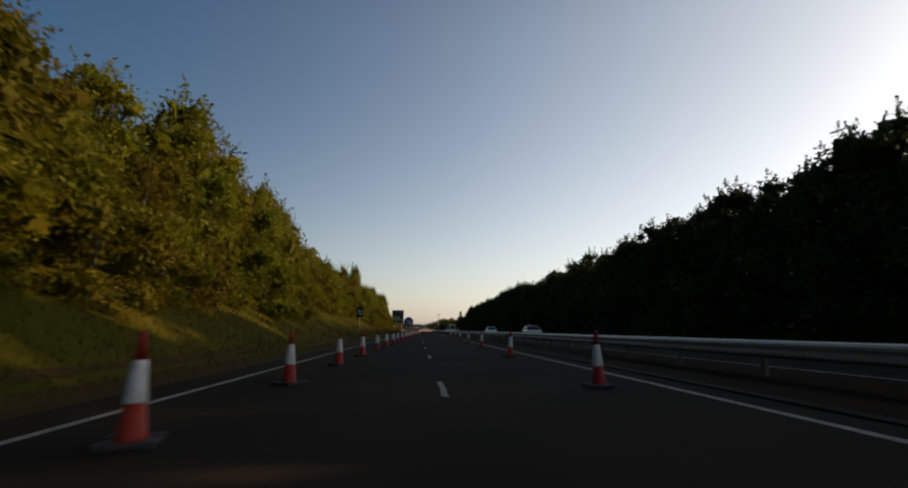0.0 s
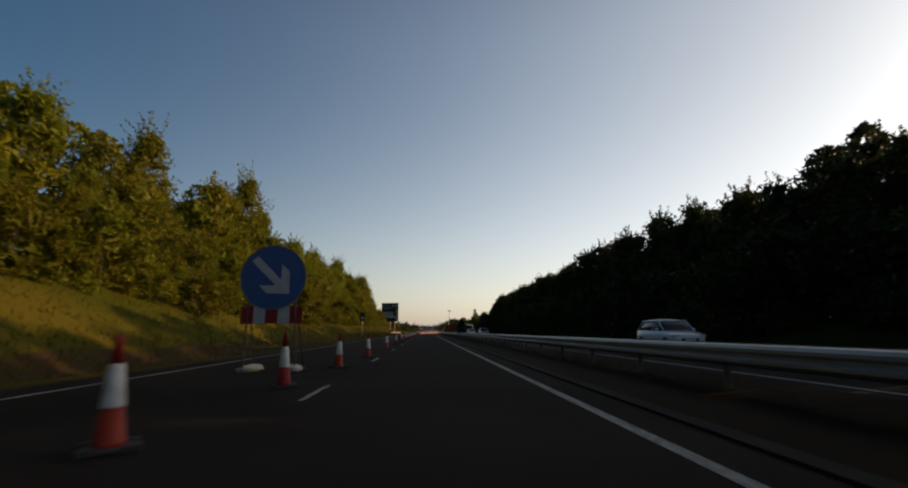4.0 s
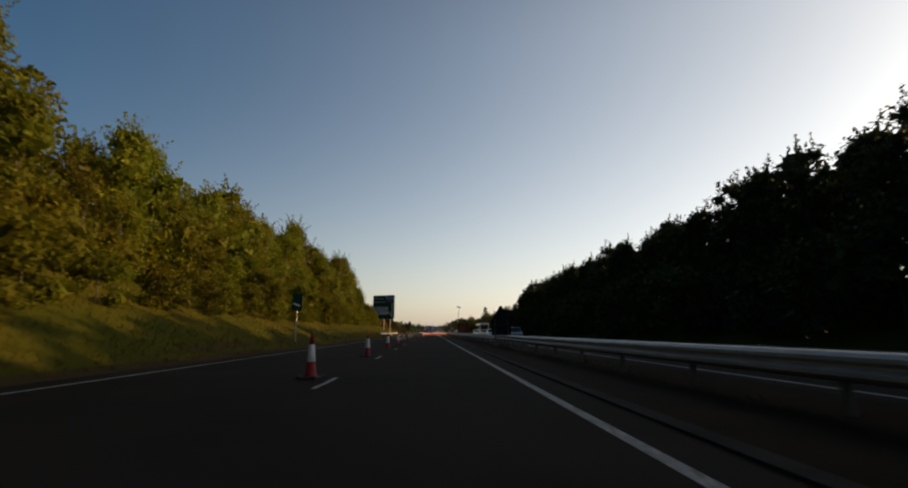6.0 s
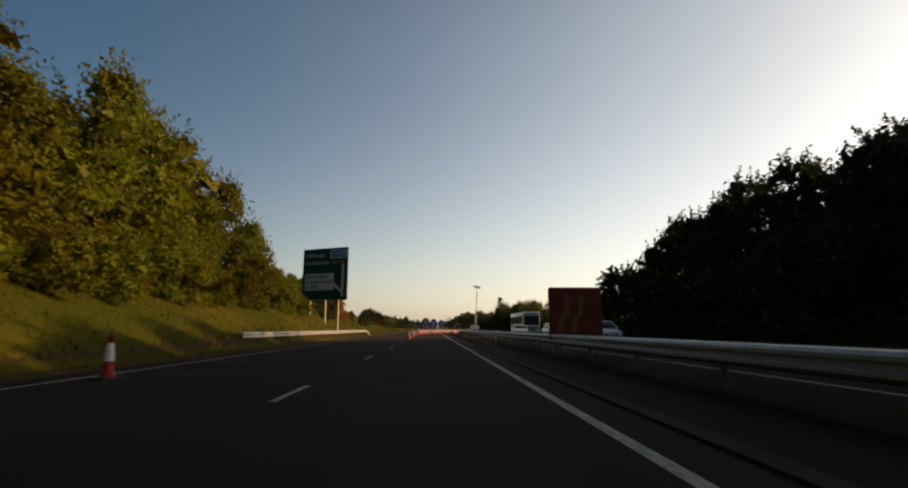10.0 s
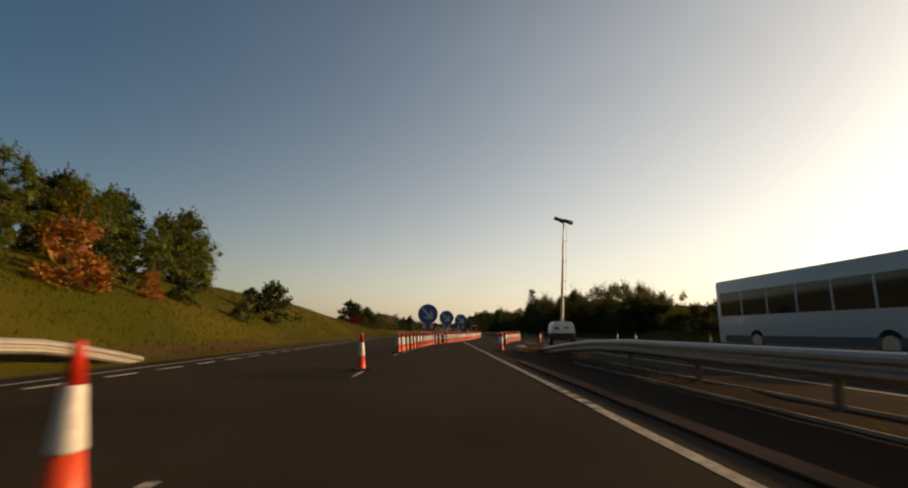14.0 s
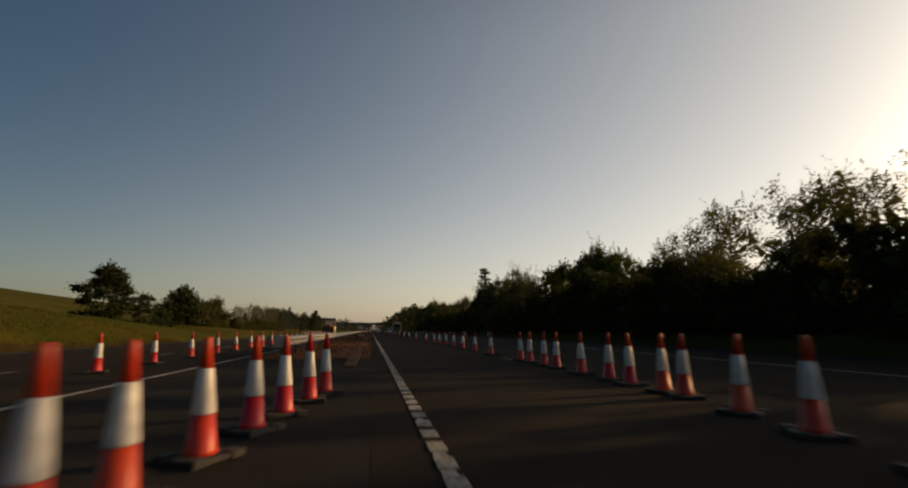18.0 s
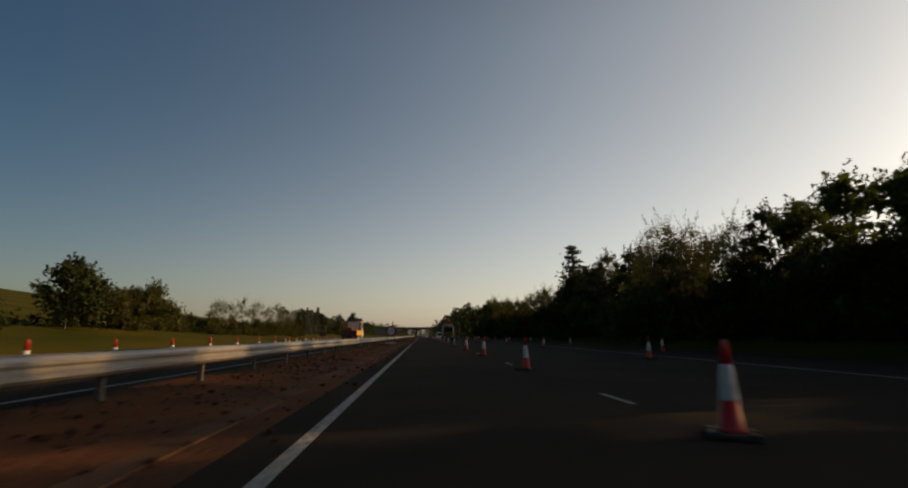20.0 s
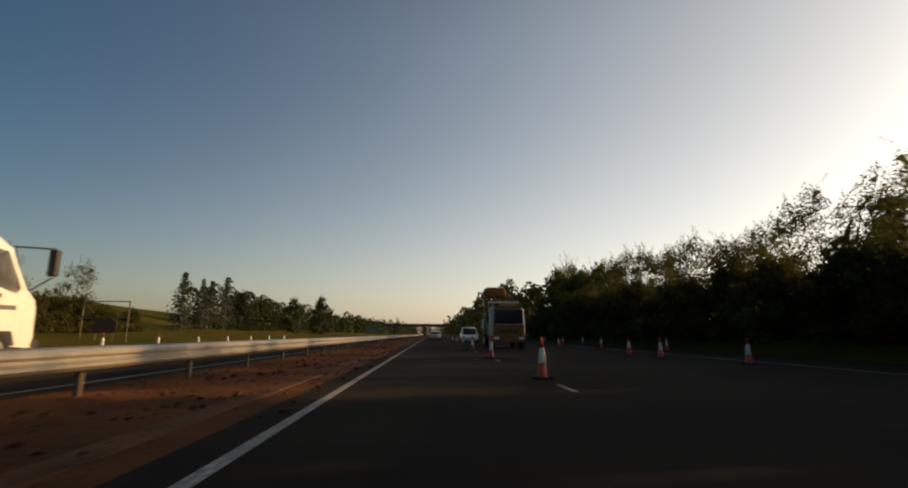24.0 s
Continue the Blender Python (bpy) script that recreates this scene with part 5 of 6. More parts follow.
        part("wheel_arch", plate([(-2.35, 0.6), (-1.15, 0.6), (-1.3, 0.98), (-1.75, 1.12), (-2.2, 0.98)], 0.03, Matrix.Translation((sx * 1.15, 0, 0)) @ pose(0, 0, 0, 0, 0, 90)), M_PLASTIC, c, "black wheel arch")
        mirror = part("mirror", box(sx * 1.45 - 0.11, sx * 1.45 + 0.11, -0.78, -0.62, 2.35, 3.05, 0.04), M_PLASTIC, c, "tall black mirror")
        part("mirror_arm", tube((sx * 1.06, -1.5, 3.0), (sx * 1.45, -0.7, 3.08), 0.025), M_PLASTIC, mirror)
        part("mirror_arm", tube((sx * 1.12, -0.95, 1.95), (sx * 1.45, -0.7, 2.32), 0.02), M_PLASTIC, mirror)
        part("step", box(sx * 1.08 - 0.12, sx * 1.08 + 0.12, -2.9, -2.4, 0.42, 0.5), M_PLASTIC, c)
        part("headlamp", box(sx * 0.8 - 0.2, sx * 0.8 + 0.2, -0.5, -0.42, 0.72, 0.92, 0.03), M_LAMP_W, c)
    part("bumper", box(-1.13, 1.13, -0.62, -0.36, 0.42, 0.72, 0.05), M_PLASTIC, c)
    part("grille", box(-0.7, 0.7, -0.49, -0.43, 0.98, 1.3, 0.02), M_PLASTIC, c)
    part("beacon_bar", box(-0.6, 0.6, -2.7, -2.4, 3.34, 3.48, 0.04), M_ORANGETXT, c)
    part("air_intake", box(0.7, 0.95, -3.35, -3.2, 1.2, 3.1, 0.04), M_PLASTIC, root)
    return root


works_truck(pose(-4.9, 403.6, 0))


def impact_lorry(m):
    """Works lorry facing -y with a raised crash cushion over its back."""
    root = tagged(empty("cushion_lorry", m), "yellow fronted works lorry with a raised crash cushion behind", "lorry")
    cab = [(-0.05, [(1.02, 0.5), (1.12, 0.9), (1.12, 1.5), (1.02, 2.35), (0.9, 2.6)]), (0.15, [(1.12, 0.42), (1.17, 0.9), (1.17, 1.55), (1.1, 2.6), (0.95, 2.85)]), (1.9, [(1.12, 0.6), (1.17, 0.9), (1.17, 1.6), (1.12, 2.7), (0.95, 2.95)])]
    vs, fs = loft(cab)
    c = part("cab", mesh_of("cab", vs, fs, M_DIRTY_SHADED_W, True), M_DIRTY_SHADED_W, root, "white cab with yellow front")
    part("windscreen", box(-0.98, 0.98, -0.09, 0.06, 1.66, 2.66, 0.04), M_GLASS, c)
    part("front_panel", box(-1.04, 1.04, -0.12, 0.0, 0.90, 1.62, 0.04), M_OCHRE, c, "yellow front panel")
    part("grille", box(-0.62, 0.62, -0.135, -0.11, 1.08, 1.26, 0.01), M_PLASTIC, c)
    part("bumper", box(-1.17, 1.17, -0.16, 0.1, 0.45, 0.89, 0.05), M_OCHRE, c, "yellow bumper")
    for sx in (-1, 1):
        part("headlamp", box(sx * 0.85 - 0.18, sx * 0.85 + 0.18, -0.18, -0.15, 0.62, 0.8, 0.02), M_LAMP_W, c)
        part("mirror", box(sx * 1.45 - 0.1, sx * 1.45 + 0.1, -0.15, -0.03, 1.75, 2.35, 0.03), M_PLASTIC, c)
        part("mirror_arm", tube((sx * 1.1, 0.1, 2.5), (sx * 1.45, -0.08, 2.3), 0.025), M_PLASTIC, c)
        for y in (1.0, 4.7):
            wheel(root, sx * 1.17, y, 0.48, 0.3)
    part("chassis", box(-0.5, 0.5, 0.5, 6.8, 0.6, 0.9), M_PLASTIC, root)
    part("bed", box(-1.17, 1.17, 2.1, 6.8, 1.0, 1.9, 0.03), M_AMBER, root, "yellow bed")
    for sx in (-1, 1):
        part("frame_post", box(sx * 1.08 - 0.05, sx * 1.08 + 0.05, 2.2, 2.3, 1.0, 3.35), M_AMBER, root)
    part("frame_bar", box(-1.13, 1.13, 2.18, 2.32, 3.2, 3.35), M_DIRTY_SHADED_W, root)
    c2 = part("cushion", box(-1.1, 0.6, 4.6, 6.2, 3.78, 4.62, 0.34), M_OCHRE, root, "raised yellow crash cushion", True)
    part("cushion_frame", box(-1.35, 0.85, 5.2, 5.4, 3.86, 3.96, 0.02), M_POST, c2)
    part("side_rack", tube((-1.12, 2.4, 1.9), (-1.12, 6.4, 3.4), 0.06), M_POST, root)
    part("lamp_head", box(0.75, 1.15, 4.8, 5.2, 3.3, 3.72, 0.08), M_PLASTIC, root)
    for i in range(4):
        part("chevron", box(-1.0 + 0.5 * i, -0.8 + 0.5 * i, -0.166, -0.161, 0.5, 0.6), M_RED, c)
    part("wiper", tube((-0.6, -0.1, 1.7), (0.1, -0.1, 1.95), 0.012), M_PLASTIC, c)
    part("arm", tube((-0.3, 6.3, 1.8), (-0.3, 5.4, 3.9), 0.09), M_POST, root)
    part("arm", tube((0.3, 6.3, 1.8), (0.1, 5.4, 3.9), 0.09), M_POST, root)
    part("visor", box(-0.95, 0.95, -0.06, 0.10, 2.70, 2.84, 0.04), M_FRAME, c)
    part("locker", box(-1.45, -1.15, 2.3, 3.6, 1.3, 2.0, 0.05), M_DIRTY_SHADED_W, root, "pale locker beside the bed")
    part("rack_post", tube((-1.35, 2.3, 0.9), (-1.35, 2.3, 3.5), 0.05), M_FRAME, root)
    part("rack_post", tube((-1.35, 4.6, 0.9), (-1.15, 4.6, 3.6), 0.05), M_FRAME, root)
    part("horn", tube((-1.55, 5.3, 4.22), (-1.05, 5.3, 4.05), 0.03, 0.07), M_POST, root)
    part("light_bar", box(-0.2, 0.95, 2.2, 2.5, 3.05, 3.18, 0.03), M_ORANGETXT, root)
    part("beacon", box(0.85, 1.05, 2.3, 2.5, 3.36, 3.6, 0.04), M_PLASTIC, root)
    return root


impact_lorry(pose(11.7, 423.0, 0))


def bridge():
    root = tagged(empty("bridge", pose(0, 694, 0)), "plain concrete road bridge crossing far ahead", "bridge")
    part("deck", box(-46, 46, -5, 5, 5.4, 6.3), M_CONCRETE, root)
    for sy in (-1, 1):
        part("parapet", box(-46, 46, sy * 4.8 - 0.12, sy * 4.8 + 0.12, 6.3, 7.1), M_CONCRETE, root)
    for x in (-16, 2.3, 20):
        part("pier", box(x - 0.6, x + 0.6, -4, 4, -0.2, 5.4, 0.05), M_CONCRETE, root)
    for sx in (-1, 1):
        part("abutment", box(sx * 40 - 8, sx * 40 + 8, -6, 6, -0.5, 5.4), M_CONCRETE, root)


bridge()

# ---------------------------------------------------------------- trees and bushes
nrg = np.random.default_rng(11)


def leaves(centres, length, material, name, flat=0.0):
    """One slim pointed leaf spray at each centre, all in one mesh; length may differ from leaf to leaf."""
    c = np.asarray(centres, float)
    n = len(c)
    a = nrg.normal(size=(n, 3))
    a[:, 2] += flat
    a /= np.linalg.norm(a, axis=1, keepdims=True)
    b = np.cross(a, nrg.normal(size=(n, 3)))
    b /= np.linalg.norm(b, axis=1, keepdims=True)
    size = np.broadcast_to(np.asarray(length, float).reshape(-1, 1), (n, 1)) * nrg.uniform(0.55, 1.35, (n, 1))
    v = np.stack([c + a * size * 0.55, c - a * size * 0.45 + b * size * 0.27, c - a * size * 0.45 - b * size * 0.27], 1).reshape(-1, 3)
    me = bpy.data.meshes.new(name)
    me.vertices.add(3 * n)
    me.vertices.foreach_set("co", v.ravel())
    me.loops.add(3 * n)
    me.loops.foreach_set("vertex_index", np.arange(3 * n, dtype=np.int32))
    me.polygons.add(n)
    me.polygons.foreach_set("loop_start", np.arange(0, 3 * n, 3, dtype=np.int32))
    me.update(calc_edges=True)
    me.materials.append(material)
    return me


def clumps(n, height, width, low, shape):
    """Centres and radii of leaf clumps within a crown outline."""
    out = []
    while len(out) < n:
        u = nrg.uniform(0, 1)
        z = low + (height - low) * u
        r = width / 2 * shape(u) * math.sqrt(nrg.uniform(0.02, 1))
        w = nrg.uniform(0, 2 * math.pi)
        out.append((r * math.cos(w), r * math.sin(w), z, width * nrg.uniform(0.10, 0.2)))
    return out


def crown_points(cl, per, leaf, core=0, shoots=0, shoot_len=1.2):
    """Leaf centres and lengths: fine sprays round each clump, a few broad ones within it, thin shoots on top."""
    pts, size = [], []
    for x, y, z, r in cl:
        d = nrg.normal(size=(per + core, 3))
        d /= np.linalg.norm(d, axis=1, keepdims=True)
        rad = r * nrg.uniform(0.4, 1.15, (per + core, 1)) ** 0.7
        rad[per:] *= 0.3
        pts.append(np.array([x, y, z]) + d * rad * np.array([1, 1, 0.85]))
        size += [leaf] * per + [r * 0.95] * core
    tops = sorted(cl, key=lambda q: -q[2])
    for i in range(shoots):
        x, y, z, r = tops[i % max(1, len(tops) // 2)]
        k = 26
        s = np.linspace(0, 1, k)[:, None]
        tip = np.array([nrg.normal() * 0.35, nrg.normal() * 0.35, 1.0]) * shoot_len * nrg.uniform(0.6, 1.3)
        pts.append(np.array([x, y, z + r * 0.5]) + s * tip + nrg.normal(size=(k, 3)) * 0.13 * (1.15 - s))
        size += [leaf * 0.8] * k
    return np.concatenate(pts), np.array(size)


def limbs(cl, height, thick, bark, low, count=9):
    bm = bmesh.new()
    p = Vector((0, 0, -0.4))
    lean = Vector((nrg.normal() * 0.05, nrg.normal() * 0.05, 0))
    q = Vector((0, 0, height * 0.45)) + lean * height * 0.4
    tube(p, q, thick, thick * 0.6, 7, bm)
    r = Vector((0, 0, height * 0.86)) + lean * height
    tube(q, r, thick * 0.6, thick * 0.15, 6, bm)
    for x, y, z, rad in cl[:count]:
        start = Vector((0, 0, max(low * 0.8, z * 0.55))) + lean * z * 0.5
        tube(start, Vector((x, y, z)), thick * 0.3, thick * 0.08, 5, bm)
    return bm_mesh("trunk", bm, bark)


def tree(name, label, category, height, width, low, n_clump, per, leaf, material, bark=None, thick=0.12, shape=None, shoots=0, shoot_len=1.2, group="", core=7):
    shape = shape or (lambda u: math.sin(math.pi * min(1, 0.12 + u * 0.88)) ** 0.6)
    cl = clumps(n_clump, height, width, low, shape)
    root = tagged(empty(name), label, category, group)
    part("trunk", limbs(cl, height, thick, bark or M_BARK, low), bark or M_BARK, root)
    pts, size = crown_points(cl, per, leaf, core, shoots, shoot_len)
    part("crown", leaves(pts, size, material, "crown"), material, root)
    root.location = (0, 0, -80)
    return root


def conifer(name, label, height, width, material):
    """Tiered needle tree with drooping branches."""
    root = tagged(empty(name), label, "conifer", "conifers")
    bm = bmesh.new()
    tube((0, 0, -0.3), (0, 0, height * 0.97), 0.14, 0.02, 7, bm)
    pts = []
    tiers = int(height / 0.38)
    for i in range(tiers):
        u = i / tiers
        z = 0.5 + (height - 0.6) * u
        reach = width / 2 * (1 - u) ** 0.8 * nrg.uniform(0.75, 1.1)
        for k in range(7):
            w = nrg.uniform(0, 2 * math.pi)
            rr = reach * nrg.uniform(0.7, 1.1)
            end = np.array([math.cos(w) * rr, math.sin(w) * rr, -0.18 * rr + 0.1])
            if k < 3:
                tube((0, 0, z), tuple(np.array([0, 0, z]) + end), 0.025, 0.006, 4, bm)
            s = nrg.uniform(0.15, 1, (16, 1))
            pts.append(np.array([0, 0, z]) + s * end + nrg.normal(size=(16, 3)) * np.array([0.12, 0.12, 0.07]))
    part("trunk", bm_mesh("trunk", bm, M_BARK), M_BARK, root)
    part("crown", leaves(np.concatenate(pts), 0.26, material, "crown"), material, root)
    root.location = (0, 0, -80)
    return root


dome = lambda u: (1 - u ** 2.2) ** 0.5
spire = lambda u: (1 - u) ** 0.7 * 0.9 + 0.1
oval = lambda u: math.sin(math.pi * (0.08 + 0.86 * u)) ** 0.7
KINDS = {
    "olive": [tree("roadside_tree", "leafy olive green tree on the sunlit bank", "tree", 9.8, 6.6, 0.5, 62, 84, 0.26, LEAF_SUN, shape=oval, shoots=26, group="bank trees"),
              tree("roadside_tree", "leafy olive green tree on the sunlit bank", "tree", 8.8, 6.6, 0.4, 60, 84, 0.26, LEAF_SUN, shape=dome, shoots=22, group="bank trees"),
              tree("roadside_tree", "slender leafy tree with upright shoots on the bank", "tree", 10.8, 5.4, 0.6, 56, 84, 0.25, LEAF_SUN, shape=spire, shoots=26, shoot_len=1.9, group="bank trees")],
    "bush": [tree("bush", "dense olive bush at the foot of the bank", "bush", 4.4, 5.4, 0.0, 38, 84, 0.25, LEAF_SUN, thick=0.06, shape=dome, shoots=8, shoot_len=0.7, group="bank bushes"),
             tree("bush", "dense olive bush at the foot of the bank", "bush", 3.4, 4.8, 0.0, 32, 84, 0.24, LEAF_SUN, thick=0.05, shape=dome, shoots=6, shoot_len=0.5, group="bank bushes")],
    "deep": [tree("roadside_tree", "broadleaf tree with shade-darkened green leaves", "tree", 10.6, 6.8, 0.3, 58, 60, 0.33, LEAF_DEEP, core=14, shape=oval, shoots=30, shoot_len=1.1, group="shaded bank trees"),
             tree("roadside_tree", "broadleaf tree with shade-darkened green leaves", "tree", 9.6, 7.0, 0.2, 58, 60, 0.33, LEAF_DEEP, core=14, shape=dome, shoots=26, shoot_len=0.9, group="shaded bank trees")],
    "green": [tree("slope_tree", "fresh green broadleaf tree on the grass slope", "tree", 10.2, 6.4, 0.3, 58, 70, 0.27, LEAF_GREEN, shape=oval, shoots=18, shoot_len=0.9, group="slope trees"),
              tree("slope_tree", "fresh green broadleaf tree on the grass slope", "tree", 9.4, 6.8, 0.3, 58, 70, 0.27, LEAF_GREEN, shape=dome, shoots=16, shoot_len=0.8, group="slope trees")],
    "hedge": [tree("hedge_bush", "hedge bush with shade-darkened green leaves", "bush", 4.2, 5.6, 0.0, 38, 54, 0.30, LEAF_DEEP, thick=0.06, shape=dome, shoots=8, shoot_len=0.6, group="hedge bushes"),
              tree("hedge_bush", "hedge bush with shade-darkened green leaves", "bush", 3.2, 4.8, 0.0, 32, 54, 0.29, LEAF_DEEP, thick=0.06, shape=dome, shoots=6, shoot_len=0.5, group="hedge bushes")],
    "airy": [tree("birch", "tall thin tree with sparse airy foliage", "tree", 10.5, 4.4, 3.6, 44, 64, 0.19, LEAF_PALE, bark=M_BIRCH, thick=0.10, shape=oval, shoots=20, shoot_len=1.7, group="airy trees", core=1),
             tree("birch", "open branched tree with sparse foliage", "tree", 8.8, 5.4, 2.8, 46, 60, 0.19, LEAF_PALE, bark=M_BARK, thick=0.11, shape=dome, shoots=16, shoot_len=1.3, group="airy trees", core=1)],
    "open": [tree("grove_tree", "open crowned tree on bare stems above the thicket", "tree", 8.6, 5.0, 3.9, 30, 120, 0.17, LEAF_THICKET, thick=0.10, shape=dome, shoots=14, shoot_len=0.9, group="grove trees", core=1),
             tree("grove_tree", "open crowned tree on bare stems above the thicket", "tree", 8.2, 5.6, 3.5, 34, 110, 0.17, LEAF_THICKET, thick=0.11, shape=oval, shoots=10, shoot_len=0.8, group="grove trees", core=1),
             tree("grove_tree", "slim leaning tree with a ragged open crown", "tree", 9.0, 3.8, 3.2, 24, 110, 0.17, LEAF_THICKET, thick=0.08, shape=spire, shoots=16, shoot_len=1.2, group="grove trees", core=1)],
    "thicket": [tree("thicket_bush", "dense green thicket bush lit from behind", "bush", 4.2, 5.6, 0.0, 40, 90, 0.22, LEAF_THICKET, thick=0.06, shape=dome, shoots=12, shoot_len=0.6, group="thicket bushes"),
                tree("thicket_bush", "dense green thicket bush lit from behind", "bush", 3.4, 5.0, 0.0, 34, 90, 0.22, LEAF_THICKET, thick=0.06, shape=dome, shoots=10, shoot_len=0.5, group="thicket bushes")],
    "rust": [tree("rust_bush", "rust orange bush on the grass bank", "bush", 3.6, 4.0, 0.1, 34, 60, 0.24, LEAF_RUST, thick=0.05, shape=dome, shoots=6, shoot_len=0.5, group="rust bushes")],
    "conifer": [conifer("spruce", "dark narrow conifer beside the road", 8.5, 3.8, LEAF_PINE), conifer("spruce", "dark broad conifer beside the road", 7.0, 4.2, LEAF_PINE)],
}
USED = {}
EVEN = ("airy", "open", "thicket")
trng = random.Random(21)


def plant(kind, x, y, scale, z=None, which=None, squash=1.0, turn=None):
    src = KINDS[kind][trng.randrange(len(KINDS[kind])) if which is None else which]
    g = ground(x, y) if z is None else z
    m = pose(x, y, g - 0.05, trng.uniform(-3, 3), trng.uniform(-3, 3), trng.uniform(0, 360)) @ Matrix.Diagonal((scale * squash, scale * squash, scale, 1))
    if kind in EVEN and src in USED:
        m = m @ Matrix.Diagonal((1 / src.scale.x, 1 / src.scale.y, 1 / src.scale.z, 1))
    if src not in USED:
        USED[src] = 1
        src.matrix_world = m
        return src
    return copy_thing(src, m)


def plant_to(kind, x, y, top, which=None):
    """A tree whose crown ends at the height top."""
    k = trng.randrange(len(KINDS[kind])) if which is None else which
    src = KINDS[kind][k]
    tall = max(v.co.z for v in src.children[1].data.vertices)
    s = (top - ground(x, y)) / tall
    return plant(kind, x, y, s / (src.scale.z if src in USED and kind not in EVEN else 1.0), which=k)


def foot(y):
    """Where the bushes begin on the near bank."""
    return lerp(y, (-16, -12.8), (26, -12.8), (36, -14.2), (48, -16.4), (72, -16.2), (90, -13.6), (125, -14.4), (150, -14.6), (200, -15.0))


def wood(name, place, n, high, spray, leaf, material, label):
    """Trees that stand behind others, as one mass of leaf sprays; place() gives a spot."""
    c = []
    for _ in range(n):
        cx, cy = place()
        h = high(cy) * nrg.uniform(0.78, 1.12)
        g = ground(cx, cy)
        u = nrg.uniform(0, 1, spray)
        w = nrg.uniform(0, 2 * math.pi, spray)
        r = 3.0 * np.sqrt(np.maximum(0, 1 - u ** 2)) * nrg.uniform(0.5, 1.05, spray)
        c.append(np.stack([cx + r * np.cos(w), cy + r * np.sin(w), g + u * h], 1))
    tagged(new(name, leaves(np.concatenate(c), leaf, material, name)), label, "woodland", kind="stuff")


# wooded bank beside the near carriageway
y = -16.0
while y < 214:
    top = lerp(y, (-16, 0.98), (8, 0.96), (15, 0.93), (22, 1.06), (34, 1.14), (46, 1.03), (60, 0.92), (84, 0.78), (93, 0.8), (99, 0.86), (104, 0.82), (111, 1.0), (118, 0.88), (128, 0.84), (134, 0.79), (140, 0.96), (148, 0.8), (156, 0.8), (167, 1.16), (177, 1.26), (184, 1.14), (188, 1.0), (205, 1.0), (214, 0.75))
    plant("bush", foot(y) + trng.uniform(-0.5, 0.5), y + trng.uniform(-1, 1), trng.uniform(0.6, 0.9))
    plant("olive", foot(y) - 3.0 + trng.uniform(-0.7, 0.7), y + 1.6 + trng.uniform(-1, 1), trng.uniform(0.6, 0.8) * top, which=trng.randrange(2))
    plant("olive", min(foot(y) - 5.4, -19.6) + trng.uniform(-1, 1), y + trng.uniform(-1, 1), trng.uniform(0.94, 1.08) * top, which=2 if trng.random() < 0.14 else trng.randrange(2))
    y += 3.5
wood("bank_wood", lambda: (nrg.uniform(-29, -22.5), nrg.uniform(-18, 210)), 120, lambda y: lerp(y, (10, 10.0), (40, 9.0)), 1300, 0.45, LEAF_SUN, "dense olive trees crowding the top of the bank")
# shaded wood beside the far carriageway
y = -14.0
while y < 208:
    top = lerp(y, (-14, 1.0), (18, 0.98), (24, 1.03), (36, 0.97), (52, 0.93), (62, 0.93), (72, 0.86), (84, 0.86), (98, 0.92), (107, 0.99), (114, 0.97), (125, 0.95), (132, 0.9), (141, 0.85), (150, 0.89), (180, 0.86), (200, 0.83), (208, 0.6))
    back = lerp(y, (150, 0.0), (206, 2.8))
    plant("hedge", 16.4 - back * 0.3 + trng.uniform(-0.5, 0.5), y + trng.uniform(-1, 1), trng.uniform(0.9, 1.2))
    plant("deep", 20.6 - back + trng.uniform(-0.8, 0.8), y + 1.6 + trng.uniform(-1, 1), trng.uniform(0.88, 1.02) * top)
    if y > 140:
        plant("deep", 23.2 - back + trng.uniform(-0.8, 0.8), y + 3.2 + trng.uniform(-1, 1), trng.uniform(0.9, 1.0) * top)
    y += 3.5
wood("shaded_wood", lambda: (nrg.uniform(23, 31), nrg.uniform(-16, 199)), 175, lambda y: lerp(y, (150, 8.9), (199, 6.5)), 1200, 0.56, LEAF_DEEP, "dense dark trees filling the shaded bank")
# open grass slope past the direction sign
y = 230.0
while y < 264:
    size = lerp(y, (230, 0.38), (240, 0.40), (248, 0.50), (258, 0.54), (264, 0.44))
    for x in (-24.6, -28.0):
        plant("deep" if y > 250 else "olive", x + trng.uniform(-0.8, 0.8), y + trng.uniform(-1, 1), size * trng.uniform(0.88, 1.12), which=trng.randrange(2))
    y += 3.4
for x, y, top, kind in ((-21.5, 231.0, 7.8, "olive"), (-21.5, 235.0, 7.9, "green"), (-21.5, 239.0, 8.0, "olive"), (-21.8, 243.0, 8.8, "green"), (-21.0, 246.5, 8.4, "olive"), (-21.8, 250.3, 9.0, "green"),
                       (-20.6, 254.0, 8.3, "green"), (-19.6, 251.6, 7.2, "green"), (-19.8, 255.6, 7.6, "green"), (-20.8, 257.2, 9.2, "green"), (-20.4, 259.2, 8.2, "green"), (-22.4, 261.8, 7.8, "olive")):
    plant_to(kind, x, y, top, which=trng.randrange(2))
plant("deep", -14.6, 222.3, 0.42)
plant("olive", -16.8, 220.5, 0.40, which=0)
